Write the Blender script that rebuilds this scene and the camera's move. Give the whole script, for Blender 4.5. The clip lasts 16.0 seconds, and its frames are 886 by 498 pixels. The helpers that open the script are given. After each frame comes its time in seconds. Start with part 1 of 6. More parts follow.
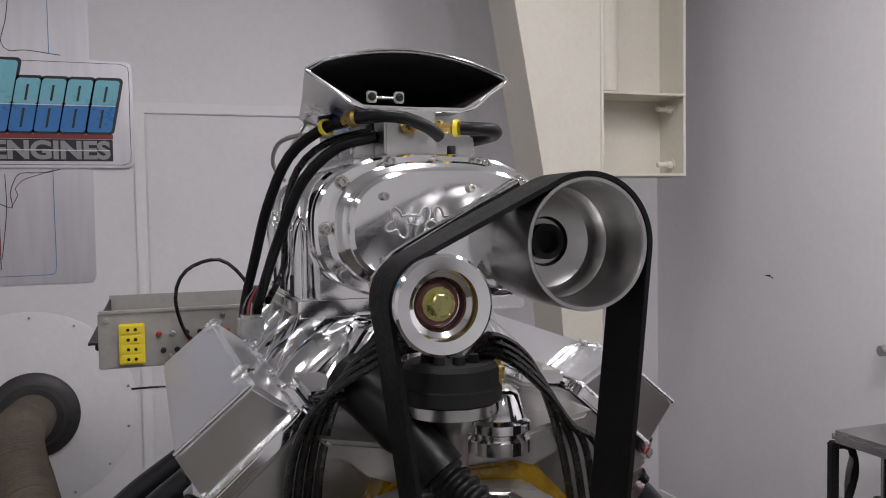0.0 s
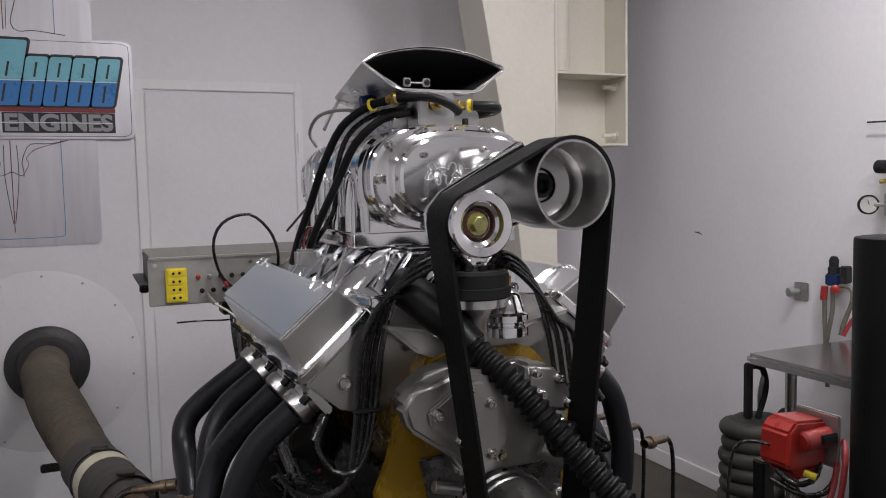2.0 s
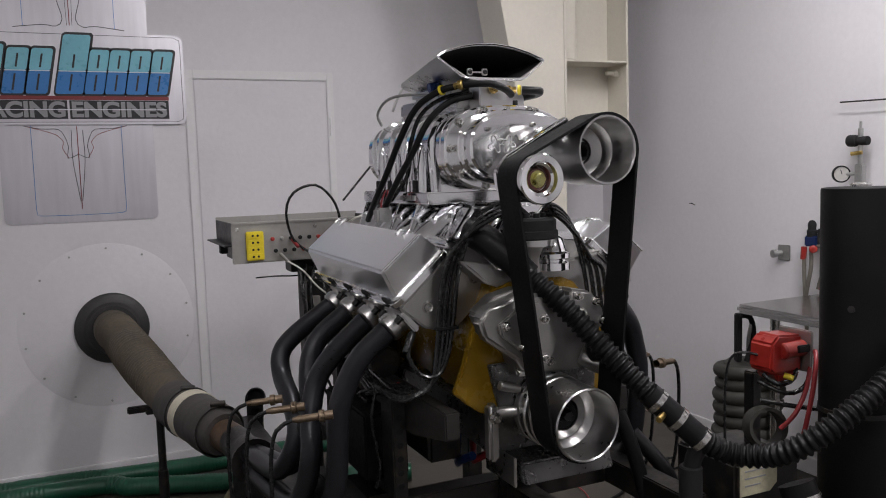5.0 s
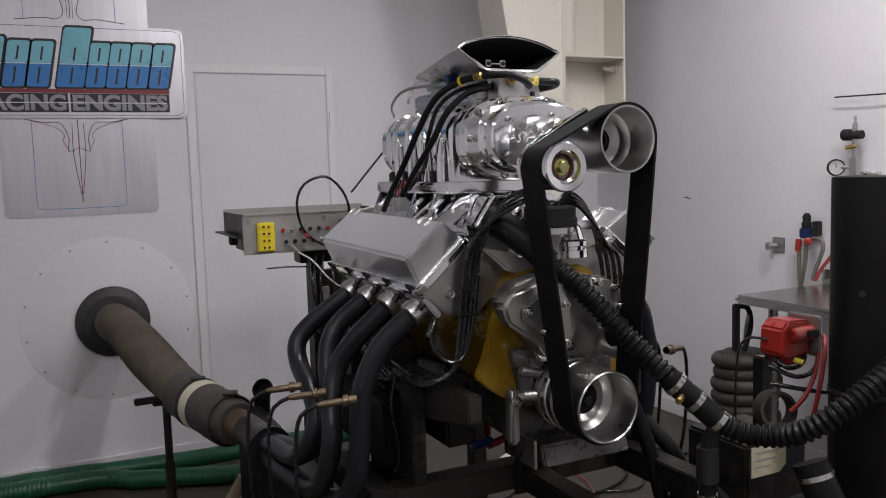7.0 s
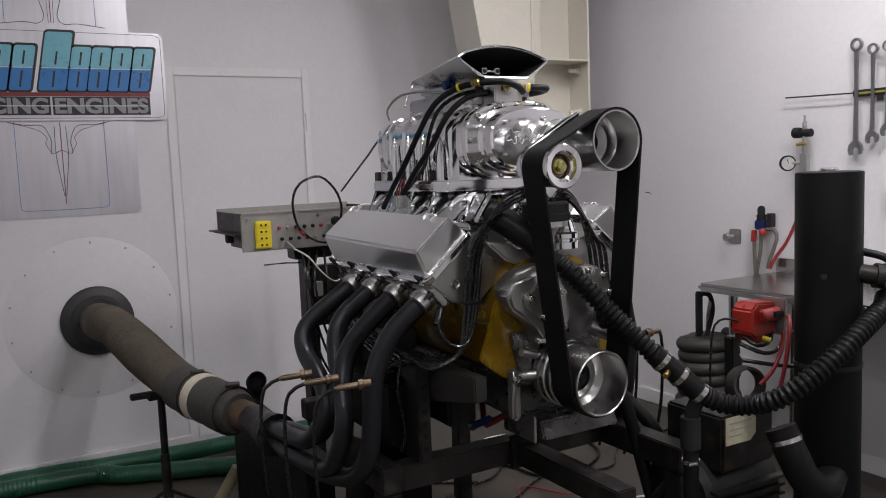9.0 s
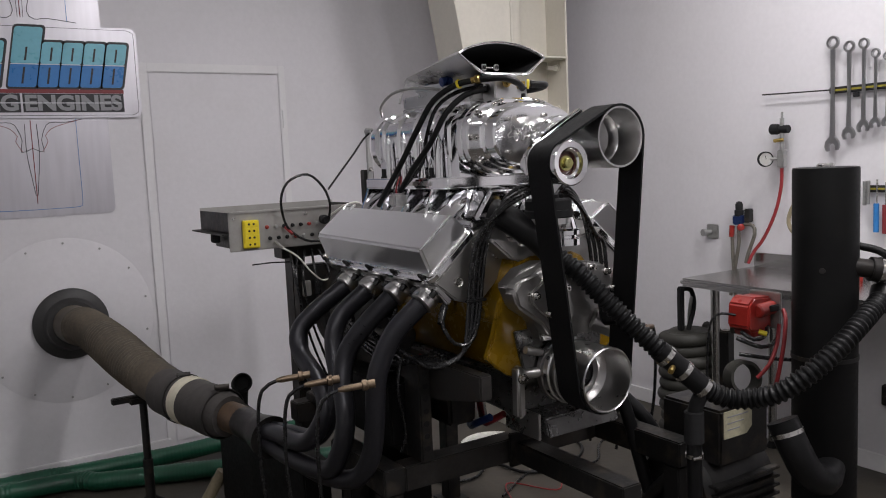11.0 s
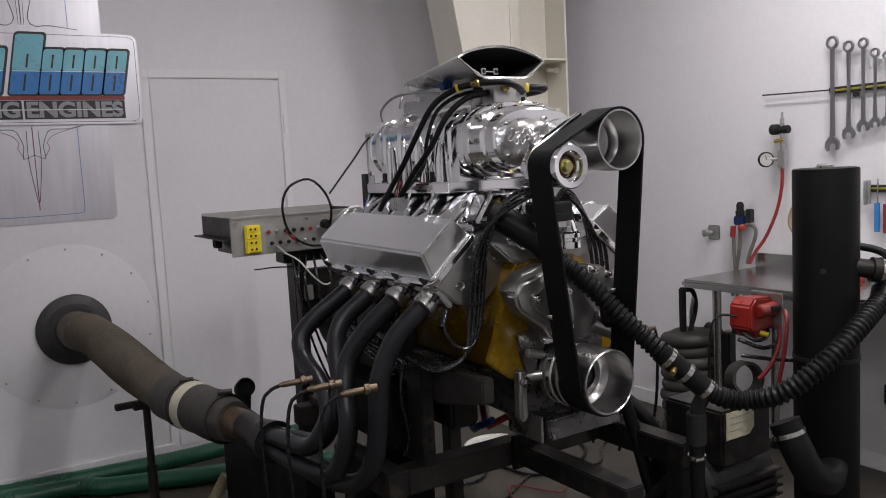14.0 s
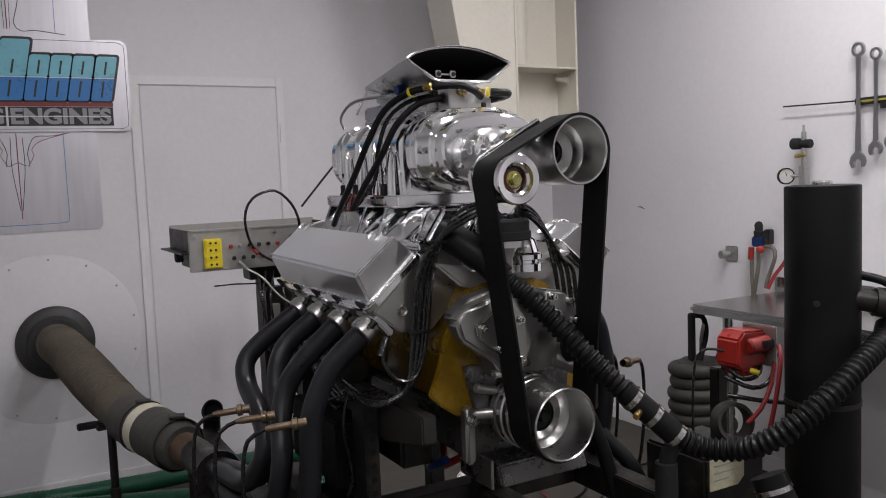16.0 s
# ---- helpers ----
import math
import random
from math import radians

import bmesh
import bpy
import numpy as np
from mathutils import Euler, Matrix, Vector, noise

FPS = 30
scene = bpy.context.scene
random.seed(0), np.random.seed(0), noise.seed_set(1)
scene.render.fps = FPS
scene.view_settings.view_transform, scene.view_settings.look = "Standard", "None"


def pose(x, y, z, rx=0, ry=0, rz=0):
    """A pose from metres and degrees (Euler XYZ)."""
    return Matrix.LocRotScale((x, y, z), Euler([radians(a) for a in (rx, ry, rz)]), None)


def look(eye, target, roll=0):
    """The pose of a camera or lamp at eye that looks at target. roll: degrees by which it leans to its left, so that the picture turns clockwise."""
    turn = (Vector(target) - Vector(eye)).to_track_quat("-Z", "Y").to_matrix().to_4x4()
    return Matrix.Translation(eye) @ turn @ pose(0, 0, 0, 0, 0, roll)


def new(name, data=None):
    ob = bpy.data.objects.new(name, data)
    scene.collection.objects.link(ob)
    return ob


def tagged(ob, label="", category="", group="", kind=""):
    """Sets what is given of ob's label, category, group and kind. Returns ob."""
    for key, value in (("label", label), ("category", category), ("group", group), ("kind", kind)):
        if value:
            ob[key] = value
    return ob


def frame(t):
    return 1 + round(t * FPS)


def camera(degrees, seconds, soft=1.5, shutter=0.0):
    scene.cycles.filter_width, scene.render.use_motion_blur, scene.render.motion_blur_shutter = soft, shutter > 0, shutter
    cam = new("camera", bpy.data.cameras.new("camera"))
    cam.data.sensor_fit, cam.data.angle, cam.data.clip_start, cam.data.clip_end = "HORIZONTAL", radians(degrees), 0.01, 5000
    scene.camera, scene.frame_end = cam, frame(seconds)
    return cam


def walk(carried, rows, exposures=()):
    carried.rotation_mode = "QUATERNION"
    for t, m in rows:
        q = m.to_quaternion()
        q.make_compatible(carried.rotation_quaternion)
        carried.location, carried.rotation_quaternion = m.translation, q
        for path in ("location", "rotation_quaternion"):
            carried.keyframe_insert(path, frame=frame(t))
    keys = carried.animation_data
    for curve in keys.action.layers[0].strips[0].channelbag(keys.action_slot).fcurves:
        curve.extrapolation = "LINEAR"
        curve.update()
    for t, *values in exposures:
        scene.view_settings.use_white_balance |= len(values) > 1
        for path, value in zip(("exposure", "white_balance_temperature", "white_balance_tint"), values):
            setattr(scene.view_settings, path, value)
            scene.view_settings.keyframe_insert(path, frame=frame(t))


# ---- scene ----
cam = camera(56.9, 16.0, soft=1.0)
PATH = [
    (0, (-0.104, 0.039, 1.606), (0.561, 1.923, 1.517), -0.9),
    (0.5, (-0.152, -0.044, 1.599), (0.538, 1.831, 1.503), -1.8),
    (1, (-0.243, -0.124, 1.592), (0.556, 1.707, 1.509), -1.0),
    (1.5, (-0.364, -0.218, 1.581), (0.472, 1.594, 1.443), -2.0),
    (2, (-0.41, -0.336, 1.569), (0.388, 1.491, 1.415), -1.2),
    (2.5, (-0.434, -0.479, 1.562), (0.375, 1.344, 1.403), -0.9),
    (3, (-0.463, -0.557, 1.545), (0.323, 1.27, 1.338), -1.2),
    (3.5, (-0.495, -0.59, 1.544), (0.261, 1.254, 1.38), -1.8),
    (4, (-0.562, -0.591, 1.539), (0.218, 1.243, 1.375), -1.2),
    (4.5, (-0.675, -0.629, 1.524), (0.159, 1.176, 1.305), -2.5),
    (5, (-0.76, -0.677, 1.526), (0.064, 1.136, 1.339), -1.8),
    (5.2, (-0.775, -0.681, 1.528), (0.043, 1.135, 1.345), -1.5),
    (7.3, (-0.879, -0.67, 1.505), (0.007, 1.113, 1.314), -1.7),
    (7.5, (-0.885, -0.684, 1.517), (0.017, 1.092, 1.343), -1.7),
    (8, (-0.959, -0.733, 1.507), (-0.021, 1.022, 1.313), -1.4),
    (8.5, (-1.036, -0.76, 1.513), (-0.072, 0.98, 1.31), -1.9),
    (10.8, (-1.171, -0.703, 1.524), (-0.135, 0.996, 1.319), -2.5),
    (11, (-1.18, -0.68, 1.523), (-0.118, 1.002, 1.309), -2.5),
    (11.5, (-1.188, -0.625, 1.523), (-0.056, 1.008, 1.295), -2.8),
    (12, (-1.199, -0.582, 1.526), (-0.076, 1.06, 1.319), -3.3),
    (12.5, (-1.202, -0.57, 1.524), (-0.077, 1.069, 1.309), -3.4),
    (13, (-1.205, -0.59, 1.525), (-0.078, 1.048, 1.311), -3.3),
    (13.5, (-1.201, -0.631, 1.528), (-0.111, 1.033, 1.32), -3.3),
    (14, (-1.181, -0.686, 1.529), (-0.123, 0.998, 1.32), -3.0),
    (14.5, (-1.151, -0.746, 1.522), (-0.14, 0.968, 1.314), -2.7),
    (15, (-1.112, -0.785, 1.52), (-0.142, 0.955, 1.331), -2.6),
    (15.5, (-1.039, -0.773, 1.506), (-0.091, 0.975, 1.292), -3.0),
    (16, (-0.832, -0.627, 1.511), (0.128, 1.12, 1.341), -2.3),
]
walk(cam, [(t, look(eye, target, roll)) for t, eye, target, roll in PATH])

# ---- light: fluorescent strips under the ceiling ----
world = bpy.data.worlds.new("world")
scene.world = world
world.use_nodes = True
world.node_tree.nodes["Background"].inputs[0].default_value = (0.5, 0.52, 0.6, 1)
world.node_tree.nodes["Background"].inputs[1].default_value = 0.02
scene.view_settings.exposure = 0.0
CEIL = 3.3
LAMPS = [(-1.3, -1.2, 14), (0.7, -0.7, 40), (-1.9, 0.2, 3), (1.6, 1.1, 24.5), (0.2, 1.6, 12.5)]

# ---- materials ----


def mat(name, color, rough=0.5, metal=0.0, var=0.12, scale=6.0, fine=60.0, bump=0.0, rvar=0.1, coat=0.0, stretch=None, random_tint=0.0, dirt=None, dirt_amount=0.0, spec=0.5):
    m = bpy.data.materials.new(name)
    m.use_nodes = True
    nt = m.node_tree
    b = nt.nodes["Principled BSDF"]
    tc = nt.nodes.new("ShaderNodeTexCoord")
    mp = nt.nodes.new("ShaderNodeMapping")
    nt.links.new(tc.outputs["Object"], mp.inputs[0])
    if stretch:
        mp.inputs["Scale"].default_value = stretch
    n1 = nt.nodes.new("ShaderNodeTexNoise")
    n1.inputs["Scale"].default_value, n1.inputs["Detail"].default_value = scale, 5
    n2 = nt.nodes.new("ShaderNodeTexNoise")
    n2.inputs["Scale"].default_value, n2.inputs["Detail"].default_value = fine, 3
    for n in (n1, n2):
        nt.links.new(mp.outputs[0], n.inputs["Vector"])
    mx = nt.nodes.new("ShaderNodeMath")
    mx.operation = "ADD"
    nt.links.new(n1.outputs[0], mx.inputs[0])
    nt.links.new(n2.outputs[0], mx.inputs[1])
    ramp = nt.nodes.new("ShaderNodeMapRange")
    ramp.inputs[1].default_value, ramp.inputs[2].default_value = 0.7, 1.3
    ramp.inputs[3].default_value, ramp.inputs[4].default_value = 1 - var, 1 + var
    nt.links.new(mx.outputs[0], ramp.inputs[0])
    mul = nt.nodes.new("ShaderNodeVectorMath")
    mul.operation = "SCALE"
    mul.inputs[0].default_value = color[:3]
    nt.links.new(ramp.outputs[0], mul.inputs["Scale"])
    out = mul.outputs[0]
    if dirt:
        n3 = nt.nodes.new("ShaderNodeTexNoise")
        n3.inputs["Scale"].default_value, n3.inputs["Detail"].default_value = scale * 2.3, 8
        nt.links.new(mp.outputs[0], n3.inputs["Vector"])
        r3 = nt.nodes.new("ShaderNodeMapRange")
        r3.inputs[1].default_value, r3.inputs[2].default_value = 0.52, 0.78
        r3.inputs[4].default_value = dirt_amount
        nt.links.new(n3.outputs[0], r3.inputs[0])
        mix = nt.nodes.new("ShaderNodeMix")
        mix.data_type = "RGBA"
        nt.links.new(r3.outputs[0], mix.inputs[0])
        nt.links.new(out, mix.inputs[6])
        mix.inputs[7].default_value = (*dirt, 1)
        out = mix.outputs[2]
    nt.links.new(out, b.inputs["Base Color"])
    rr = nt.nodes.new("ShaderNodeMapRange")
    rr.inputs[1].default_value, rr.inputs[2].default_value = 0.7, 1.3
    rr.inputs[3].default_value, rr.inputs[4].default_value = max(0.02, rough - rvar), min(1, rough + rvar)
    nt.links.new(mx.outputs[0], rr.inputs[0])
    nt.links.new(rr.outputs[0], b.inputs["Roughness"])
    b.inputs["Metallic"].default_value = metal
    b.inputs["Coat Weight"].default_value = coat
    b.inputs["Specular IOR Level"].default_value = spec
    if bump:
        bp = nt.nodes.new("ShaderNodeBump")
        bp.inputs["Strength"].default_value, bp.inputs["Distance"].default_value = 1.0, bump
        nt.links.new(n2.outputs[0], bp.inputs["Height"])
        nt.links.new(bp.outputs[0], b.inputs["Normal"])
    return m


M_WALL = mat("white_wall_paint", (0.74, 0.725, 0.75), 0.55, 0, 0.03, 1.5, 40, 0.0006, dirt=(0.55, 0.53, 0.5), dirt_amount=0.12)
M_TRIM = mat("white_trim", (0.78, 0.77, 0.78), 0.45, 0, 0.03, 3, 30, 0.0004)
M_CEIL = mat("ceiling_paint", (0.8, 0.8, 0.8), 0.8, 0, 0.04, 2, 30)
M_FLOOR = mat("worn_concrete", (0.062, 0.054, 0.043), 0.6, 0, 0.35, 1.7, 35, 0.001, dirt=(0.026, 0.024, 0.021), dirt_amount=0.8)
# grey of the unseen walls, set for bounce and metal reflections
M_GREYWALL = mat("unseen_wall_bounce_grey", (0.7, 0.7, 0.71), 0.6, 0, 0.05, 1.5, 40, 0.0005)
M_CREAM = mat("cream_steel_paint", (0.61, 0.58, 0.505), 0.45, 0, 0.04, 4, 50, 0.0004)
M_CHROME = mat("polished_aluminium", (0.92, 0.92, 0.93), 0.1, 1, 0.01, 5, 12, 0.0, 0.0)
M_SATIN = mat("satin_machined_aluminium", (0.62, 0.615, 0.61), 0.29, 1, 0.05, 8, 30, 0.0, 0.03)
M_COVER = mat("brushed_cover_aluminium", (0.9, 0.9, 0.915), 0.3, 1, 0.01, 3, 12, 0.0, 0.0)
M_CAST = mat("cast_aluminium", (0.4, 0.392, 0.38), 0.36, 0.9, 0.05, 12, 60, 0.0002, 0.04)
M_WELD = mat("bright_weld_bead", (0.85, 0.85, 0.85), 0.25, 1, 0.03, 40, 60, 0.0)
M_PULLEY = mat("machined_pulley_aluminium", (0.47, 0.465, 0.46), 0.3, 1, 0.04, 5, 40, 0.0, 0.03)
M_RUBBER = mat("black_rubber", (0.006, 0.006, 0.0065), 0.42, 0, 0.2, 14, 120, 0.0001, spec=0.25)
M_BELT = mat("toothed_belt_rubber", (0.0065, 0.0065, 0.007), 0.6, 0, 0.15, 10, 150, 0.0001, spec=0.15)
M_WIRE = mat("glossy_black_wire", (0.012, 0.012, 0.013), 0.25, 0, 0.1, 30, 100)
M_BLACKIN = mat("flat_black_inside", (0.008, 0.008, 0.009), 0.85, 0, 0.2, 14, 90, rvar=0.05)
M_HEADER = mat("graphite_header_coating", (0.025, 0.025, 0.03), 0.33, 0.4, 0.12, 6, 90, 0.00004, 0.06)
M_HEADER2 = mat("heat_dulled_collector_steel", (0.024, 0.022, 0.021), 0.42, 0.5, 0.25, 7, 60, 0.0002, dirt=(0.06, 0.042, 0.03), dirt_amount=0.4)
M_GOLD = mat("gold_engine_paint", (0.21, 0.12, 0.004), 0.24, 0.0, 0.08, 8, 60, 0.0001, coat=0.3, dirt=(0.12, 0.06, 0.005), dirt_amount=0.4)
M_PROBE = mat("heat_tinted_probe_steel", (0.22, 0.165, 0.115), 0.36, 0.9, 0.2, 40, 160)
M_PAN = mat("dull_sheet_aluminium", (0.16, 0.158, 0.155), 0.3, 0.85, 0.12, 10, 60, 0.0001, dirt=(0.05, 0.045, 0.04), dirt_amount=0.5)
M_STEEL = mat("dark_painted_steel", (0.0105, 0.01, 0.0098), 0.45, 0.1, 0.25, 8, 70, 0.0004, dirt=(0.12, 0.09, 0.06), dirt_amount=0.4)
M_RAIL = mat("grey_worn_steel", (0.04, 0.037, 0.035), 0.45, 0.4, 0.25, 6, 60, 0.0004, dirt=(0.05, 0.035, 0.025), dirt_amount=0.7)
M_BOLT = mat("bright_steel_bolt", (0.6, 0.59, 0.57), 0.22, 1, 0.1, 30, 100)
M_BLACKBOLT = mat("black_oxide_bolt", (0.03, 0.03, 0.03), 0.35, 0.6, 0.15, 30, 100)
M_ZINC = mat("yellow_zinc_bolt", (0.42, 0.4, 0.17), 0.3, 1, 0.1, 30, 100)
M_REDRING = mat("red_brown_washer", (0.075, 0.02, 0.013), 0.45, 0.1, 0.1, 30, 90)
M_BRASS = mat("brass_fitting", (0.5, 0.36, 0.12), 0.3, 1, 0.12, 30, 90)
M_YELLOW = mat("yellow_plastic", (0.75, 0.6, 0.03), 0.4, 0, 0.06, 20, 90)
M_BLUE = mat("blue_anodised", (0.01, 0.03, 0.12), 0.35, 0.4, 0.1, 20, 90)
M_DUCT = mat("dusty_flex_duct", (0.098, 0.08, 0.059), 0.75, 0, 0.3, 5, 70, 0.001, dirt=(0.05, 0.045, 0.04), dirt_amount=0.7)
M_DUCTD = mat("dark_duct_wrap", (0.055, 0.05, 0.047), 0.7, 0, 0.3, 7, 70, 0.001)
M_TAPE = mat("cream_tape", (0.62, 0.58, 0.46), 0.55, 0, 0.1, 9, 60, dirt=(0.35, 0.28, 0.18), dirt_amount=0.5)
M_RUST = mat("heat_browned_steel", (0.13, 0.085, 0.055), 0.5, 0.4, 0.25, 14, 80, dirt=(0.05, 0.04, 0.035), dirt_amount=0.6)
M_RIM = mat("black_flange_paint", (0.035, 0.034, 0.034), 0.5, 0, 0.25, 8, 60, 0.0004)
M_GREEN = mat("green_suction_hose", (0.007, 0.08, 0.042), 0.38, 0, 0.15, 6, 60, coat=0.2)
M_OLIVE = mat("dull_yellow_strip", (0.32, 0.28, 0.04), 0.5, 0, 0.1, 20, 60)
M_BEIGE = mat("beige_braided_hose", (0.33, 0.28, 0.18), 0.55, 0, 0.15, 10, 90)
M_PANEL = mat("grey_instrument_panel", (0.36, 0.35, 0.33), 0.42, 0.35, 0.06, 8, 90, dirt=(0.22, 0.2, 0.18), dirt_amount=0.4)
M_RED = mat("red_enamel", (0.33, 0.022, 0.016), 0.36, 0, 0.12, 8, 70, coat=0.2, dirt=(0.1, 0.01, 0.01), dirt_amount=0.4)
M_REDHOSE = mat("red_hose", (0.27, 0.02, 0.024), 0.4, 0, 0.1, 10, 60)
M_TANK = mat("satin_black_tank", (0.0055, 0.0055, 0.0056), 0.52, 0, 0.25, 6, 80, 0.0002, spec=0.13, dirt=(0.01, 0.009, 0.008), dirt_amount=0.4)
M_STAIN = mat("stainless_table", (0.46, 0.45, 0.44), 0.24, 1, 0.02, 2, 10, 0.0, 0.015)
M_COIL = mat("grey_dusty_hose", (0.032, 0.031, 0.026), 0.6, 0, 0.2, 9, 70, 0.0005)
M_WRENCH = mat("chrome_vanadium_tool", (0.42, 0.42, 0.42), 0.32, 1, 0.03, 12, 40, 0.0, 0.03)
M_SIGN = mat("brushed_sign_aluminium", (0.6, 0.585, 0.625), 0.36, 0.75, 0.07, 1.3, 9, 0.0, 0.06, stretch=(4, 1, 0.4))
M_CYAN = mat("light_blue_vinyl", (0.2, 0.53, 0.64), 0.35, 0, 0.05, 8, 60)
M_VBLUE = mat("blue_vinyl", (0.035, 0.2, 0.52), 0.35, 0, 0.05, 8, 60)
M_VBLACK = mat("black_vinyl", (0.02, 0.02, 0.024), 0.4, 0, 0.05, 8, 60)
M_VGREY = mat("grey_vinyl", (0.3, 0.3, 0.315), 0.4, 0.0, 0.06, 8, 60)
M_VRED = mat("dark_red_vinyl", (0.22, 0.03, 0.035), 0.4, 0, 0.05, 8, 60)
M_VWHITE = mat("pale_vinyl", (0.7, 0.7, 0.75), 0.4, 0, 0.05, 8, 60)
M_GALV = mat("galvanised_steel", (0.42, 0.42, 0.41), 0.4, 0.8, 0.15, 20, 90)
M_PAPER = mat("yellowed_label", (0.5, 0.47, 0.33), 0.55, 0, 0.15, 15, 90, dirt=(0.3, 0.27, 0.18), dirt_amount=0.6)
M_WHITEP = mat("white_plastic", (0.75, 0.74, 0.68), 0.4, 0, 0.06, 10, 80, dirt=(0.4, 0.35, 0.2), dirt_amount=0.4)
M_CLEAR = mat("dusty_clear_hose", (0.13, 0.118, 0.098), 0.35, 0, 0.2, 12, 80)
M_GLASS = mat("gauge_face", (0.5, 0.49, 0.47), 0.25, 0, 0.04, 30, 90)
M_LIGHT = bpy.data.materials.new("fluorescent_diffuser")
M_LIGHT.use_nodes = True
M_LIGHT.node_tree.nodes["Principled BSDF"].inputs["Emission Color"].default_value = (1, 0.97, 0.98, 1)
M_LIGHT.node_tree.nodes["Principled BSDF"].inputs["Emission Strength"].default_value = 9.0

# ---- mesh helpers ----
ROOT_INV = {}


def mesh_object(name, bm, material, smooth=40):
    bm.normal_update()
    me = bpy.data.meshes.new(name)
    bm.to_mesh(me)
    bm.free()
    for p in me.polygons:
        p.use_smooth = True
    me.materials.append(material)
    ob = new(name, me)
    if smooth:
        me.set_sharp_from_angle(angle=radians(smooth))
    else:
        for p in me.polygons:
            p.use_smooth = False
    return ob


def part(name, bm, material, parent, label="", smooth=40):
    ob = mesh_object(name, bm, material, smooth)
    ob.parent = parent
    ob.matrix_parent_inverse = ROOT_INV.get(parent.name, Matrix.Identity(4))
    if label:
        ob["label"] = label
    return ob


def thing(name, base, label, category, group="", kind=""):
    ob = new(name)
    ob.location = base
    ob.empty_display_size = 0.05
    ROOT_INV[ob.name] = Matrix.Translation(-Vector(base))
    return tagged(ob, label, category, group, kind)


def solid(name, bm, material, label, category, group="", kind="", smooth=40):
    return tagged(mesh_object(name, bm, material, smooth), label, category, group, kind)


def bevel_all(bm, w, seg=2, angle=30):
    if w:
        es = [e for e in bm.edges if len(e.link_faces) == 2 and e.calc_face_angle(0) > radians(angle)]
        bmesh.ops.bevel(bm, geom=es, offset=w, segments=seg, affect="EDGES", clamp_overlap=True)
    return bm


def box(x0, x1, y0, y1, z0, z1, bevel=0.0, bm=None, seg=2):
    t = bmesh.new()
    bmesh.ops.create_cube(t, size=1, matrix=Matrix.LocRotScale(((x0 + x1) / 2, (y0 + y1) / 2, (z0 + z1) / 2), None, (abs(x1 - x0), abs(y1 - y0), abs(z1 - z0))))
    bevel_all(t, bevel, seg)
    return merge(bm, t)


def merge(bm, t, m=None):
    if m is not None:
        t.transform(m)
    if bm is None:
        return t
    me = bpy.data.meshes.new("tmp")
    t.to_mesh(me)
    t.free()
    bm.from_mesh(me)
    bpy.data.meshes.remove(me)
    return bm


def prism(poly, a0, a1, axis="y", bevel=0.0, bm=None, seg=2):
    """poly: 2D points, (x, z) for axis y, (x, y) for axis z, (y, z) for axis x."""
    t = bmesh.new()
    def at(p, a):
        return {"y": (p[0], a, p[1]), "z": (p[0], p[1], a), "x": (a, p[0], p[1])}[axis]
    lo = [t.verts.new(at(p, a0)) for p in poly]
    hi = [t.verts.new(at(p, a1)) for p in poly]
    n = len(poly)
    t.faces.new(lo)
    t.faces.new(hi[::-1])
    for i in range(n):
        t.faces.new((lo[i], hi[i], hi[(i + 1) % n], lo[(i + 1) % n])[::-1])
    bmesh.ops.recalc_face_normals(t, faces=t.faces)
    bevel_all(t, bevel, seg)
    return merge(bm, t)


def frame_to(a, b):
    d = (Vector(b) - Vector(a)).normalized()
    return Matrix.Translation(a) @ d.to_track_quat("Z", "Y").to_matrix().to_4x4()


def lathe(profile, a, b, segs=32, bm=None, closed=False):
    """profile: (radius, distance along a->b)."""
    t = bmesh.new()
    rings = []
    for r, h in profile:
        if r < 1e-5:
            rings.append([t.verts.new((0, 0, h))])
        else:
            rings.append([t.verts.new((r * math.cos(k * math.tau / segs), r * math.sin(k * math.tau / segs), h)) for k in range(segs)])
    pairs = list(zip(rings, rings[1:]))
    if closed:
        pairs.append((rings[-1], rings[0]))
    for p, q in pairs:
        for k in range(segs):
            vs = [p[k % len(p)], p[(k + 1) % len(p)], q[(k + 1) % len(q)], q[k % len(q)]]
            vs = list(dict.fromkeys(vs))
            if len(vs) > 2:
                t.faces.new(vs)
    bmesh.ops.recalc_face_normals(t, faces=t.faces)
    return merge(bm, t, frame_to(a, b))


def rod(a, b, r, segs=16, bevel=0.0, bm=None):
    L = (Vector(b) - Vector(a)).length
    c = bevel or min(r, L) * 0.12
    return lathe([(0, 0), (r - c, 0), (r, c), (r, L - c), (r - c, L), (0, L)], a, b, segs, bm)


def hexbolt(a, b, r, bm=None):
    """A hex head from a to b, with a washer at a."""
    L = (Vector(b) - Vector(a)).length
    bm = lathe([(0, 0), (r * 1.35, 0), (r * 1.35, L * 0.2), (0, L * 0.2)], a, b, 14, bm)
    return lathe([(0, L * 0.1), (r, L * 0.1), (r, L * 0.9), (r * 0.85, L), (0, L)], a, b, 6, bm)


def capbolt(a, b, r, bm=None):
    L = (Vector(b) - Vector(a)).length
    return lathe([(0, 0), (r * 1.45, 0), (r * 1.45, L * 0.15), (r, L * 0.15), (r, L * 0.9), (r * 0.88, L), (r * 0.55, L), (r * 0.5, L * 0.55), (0, L * 0.55)], a, b, 14, bm)


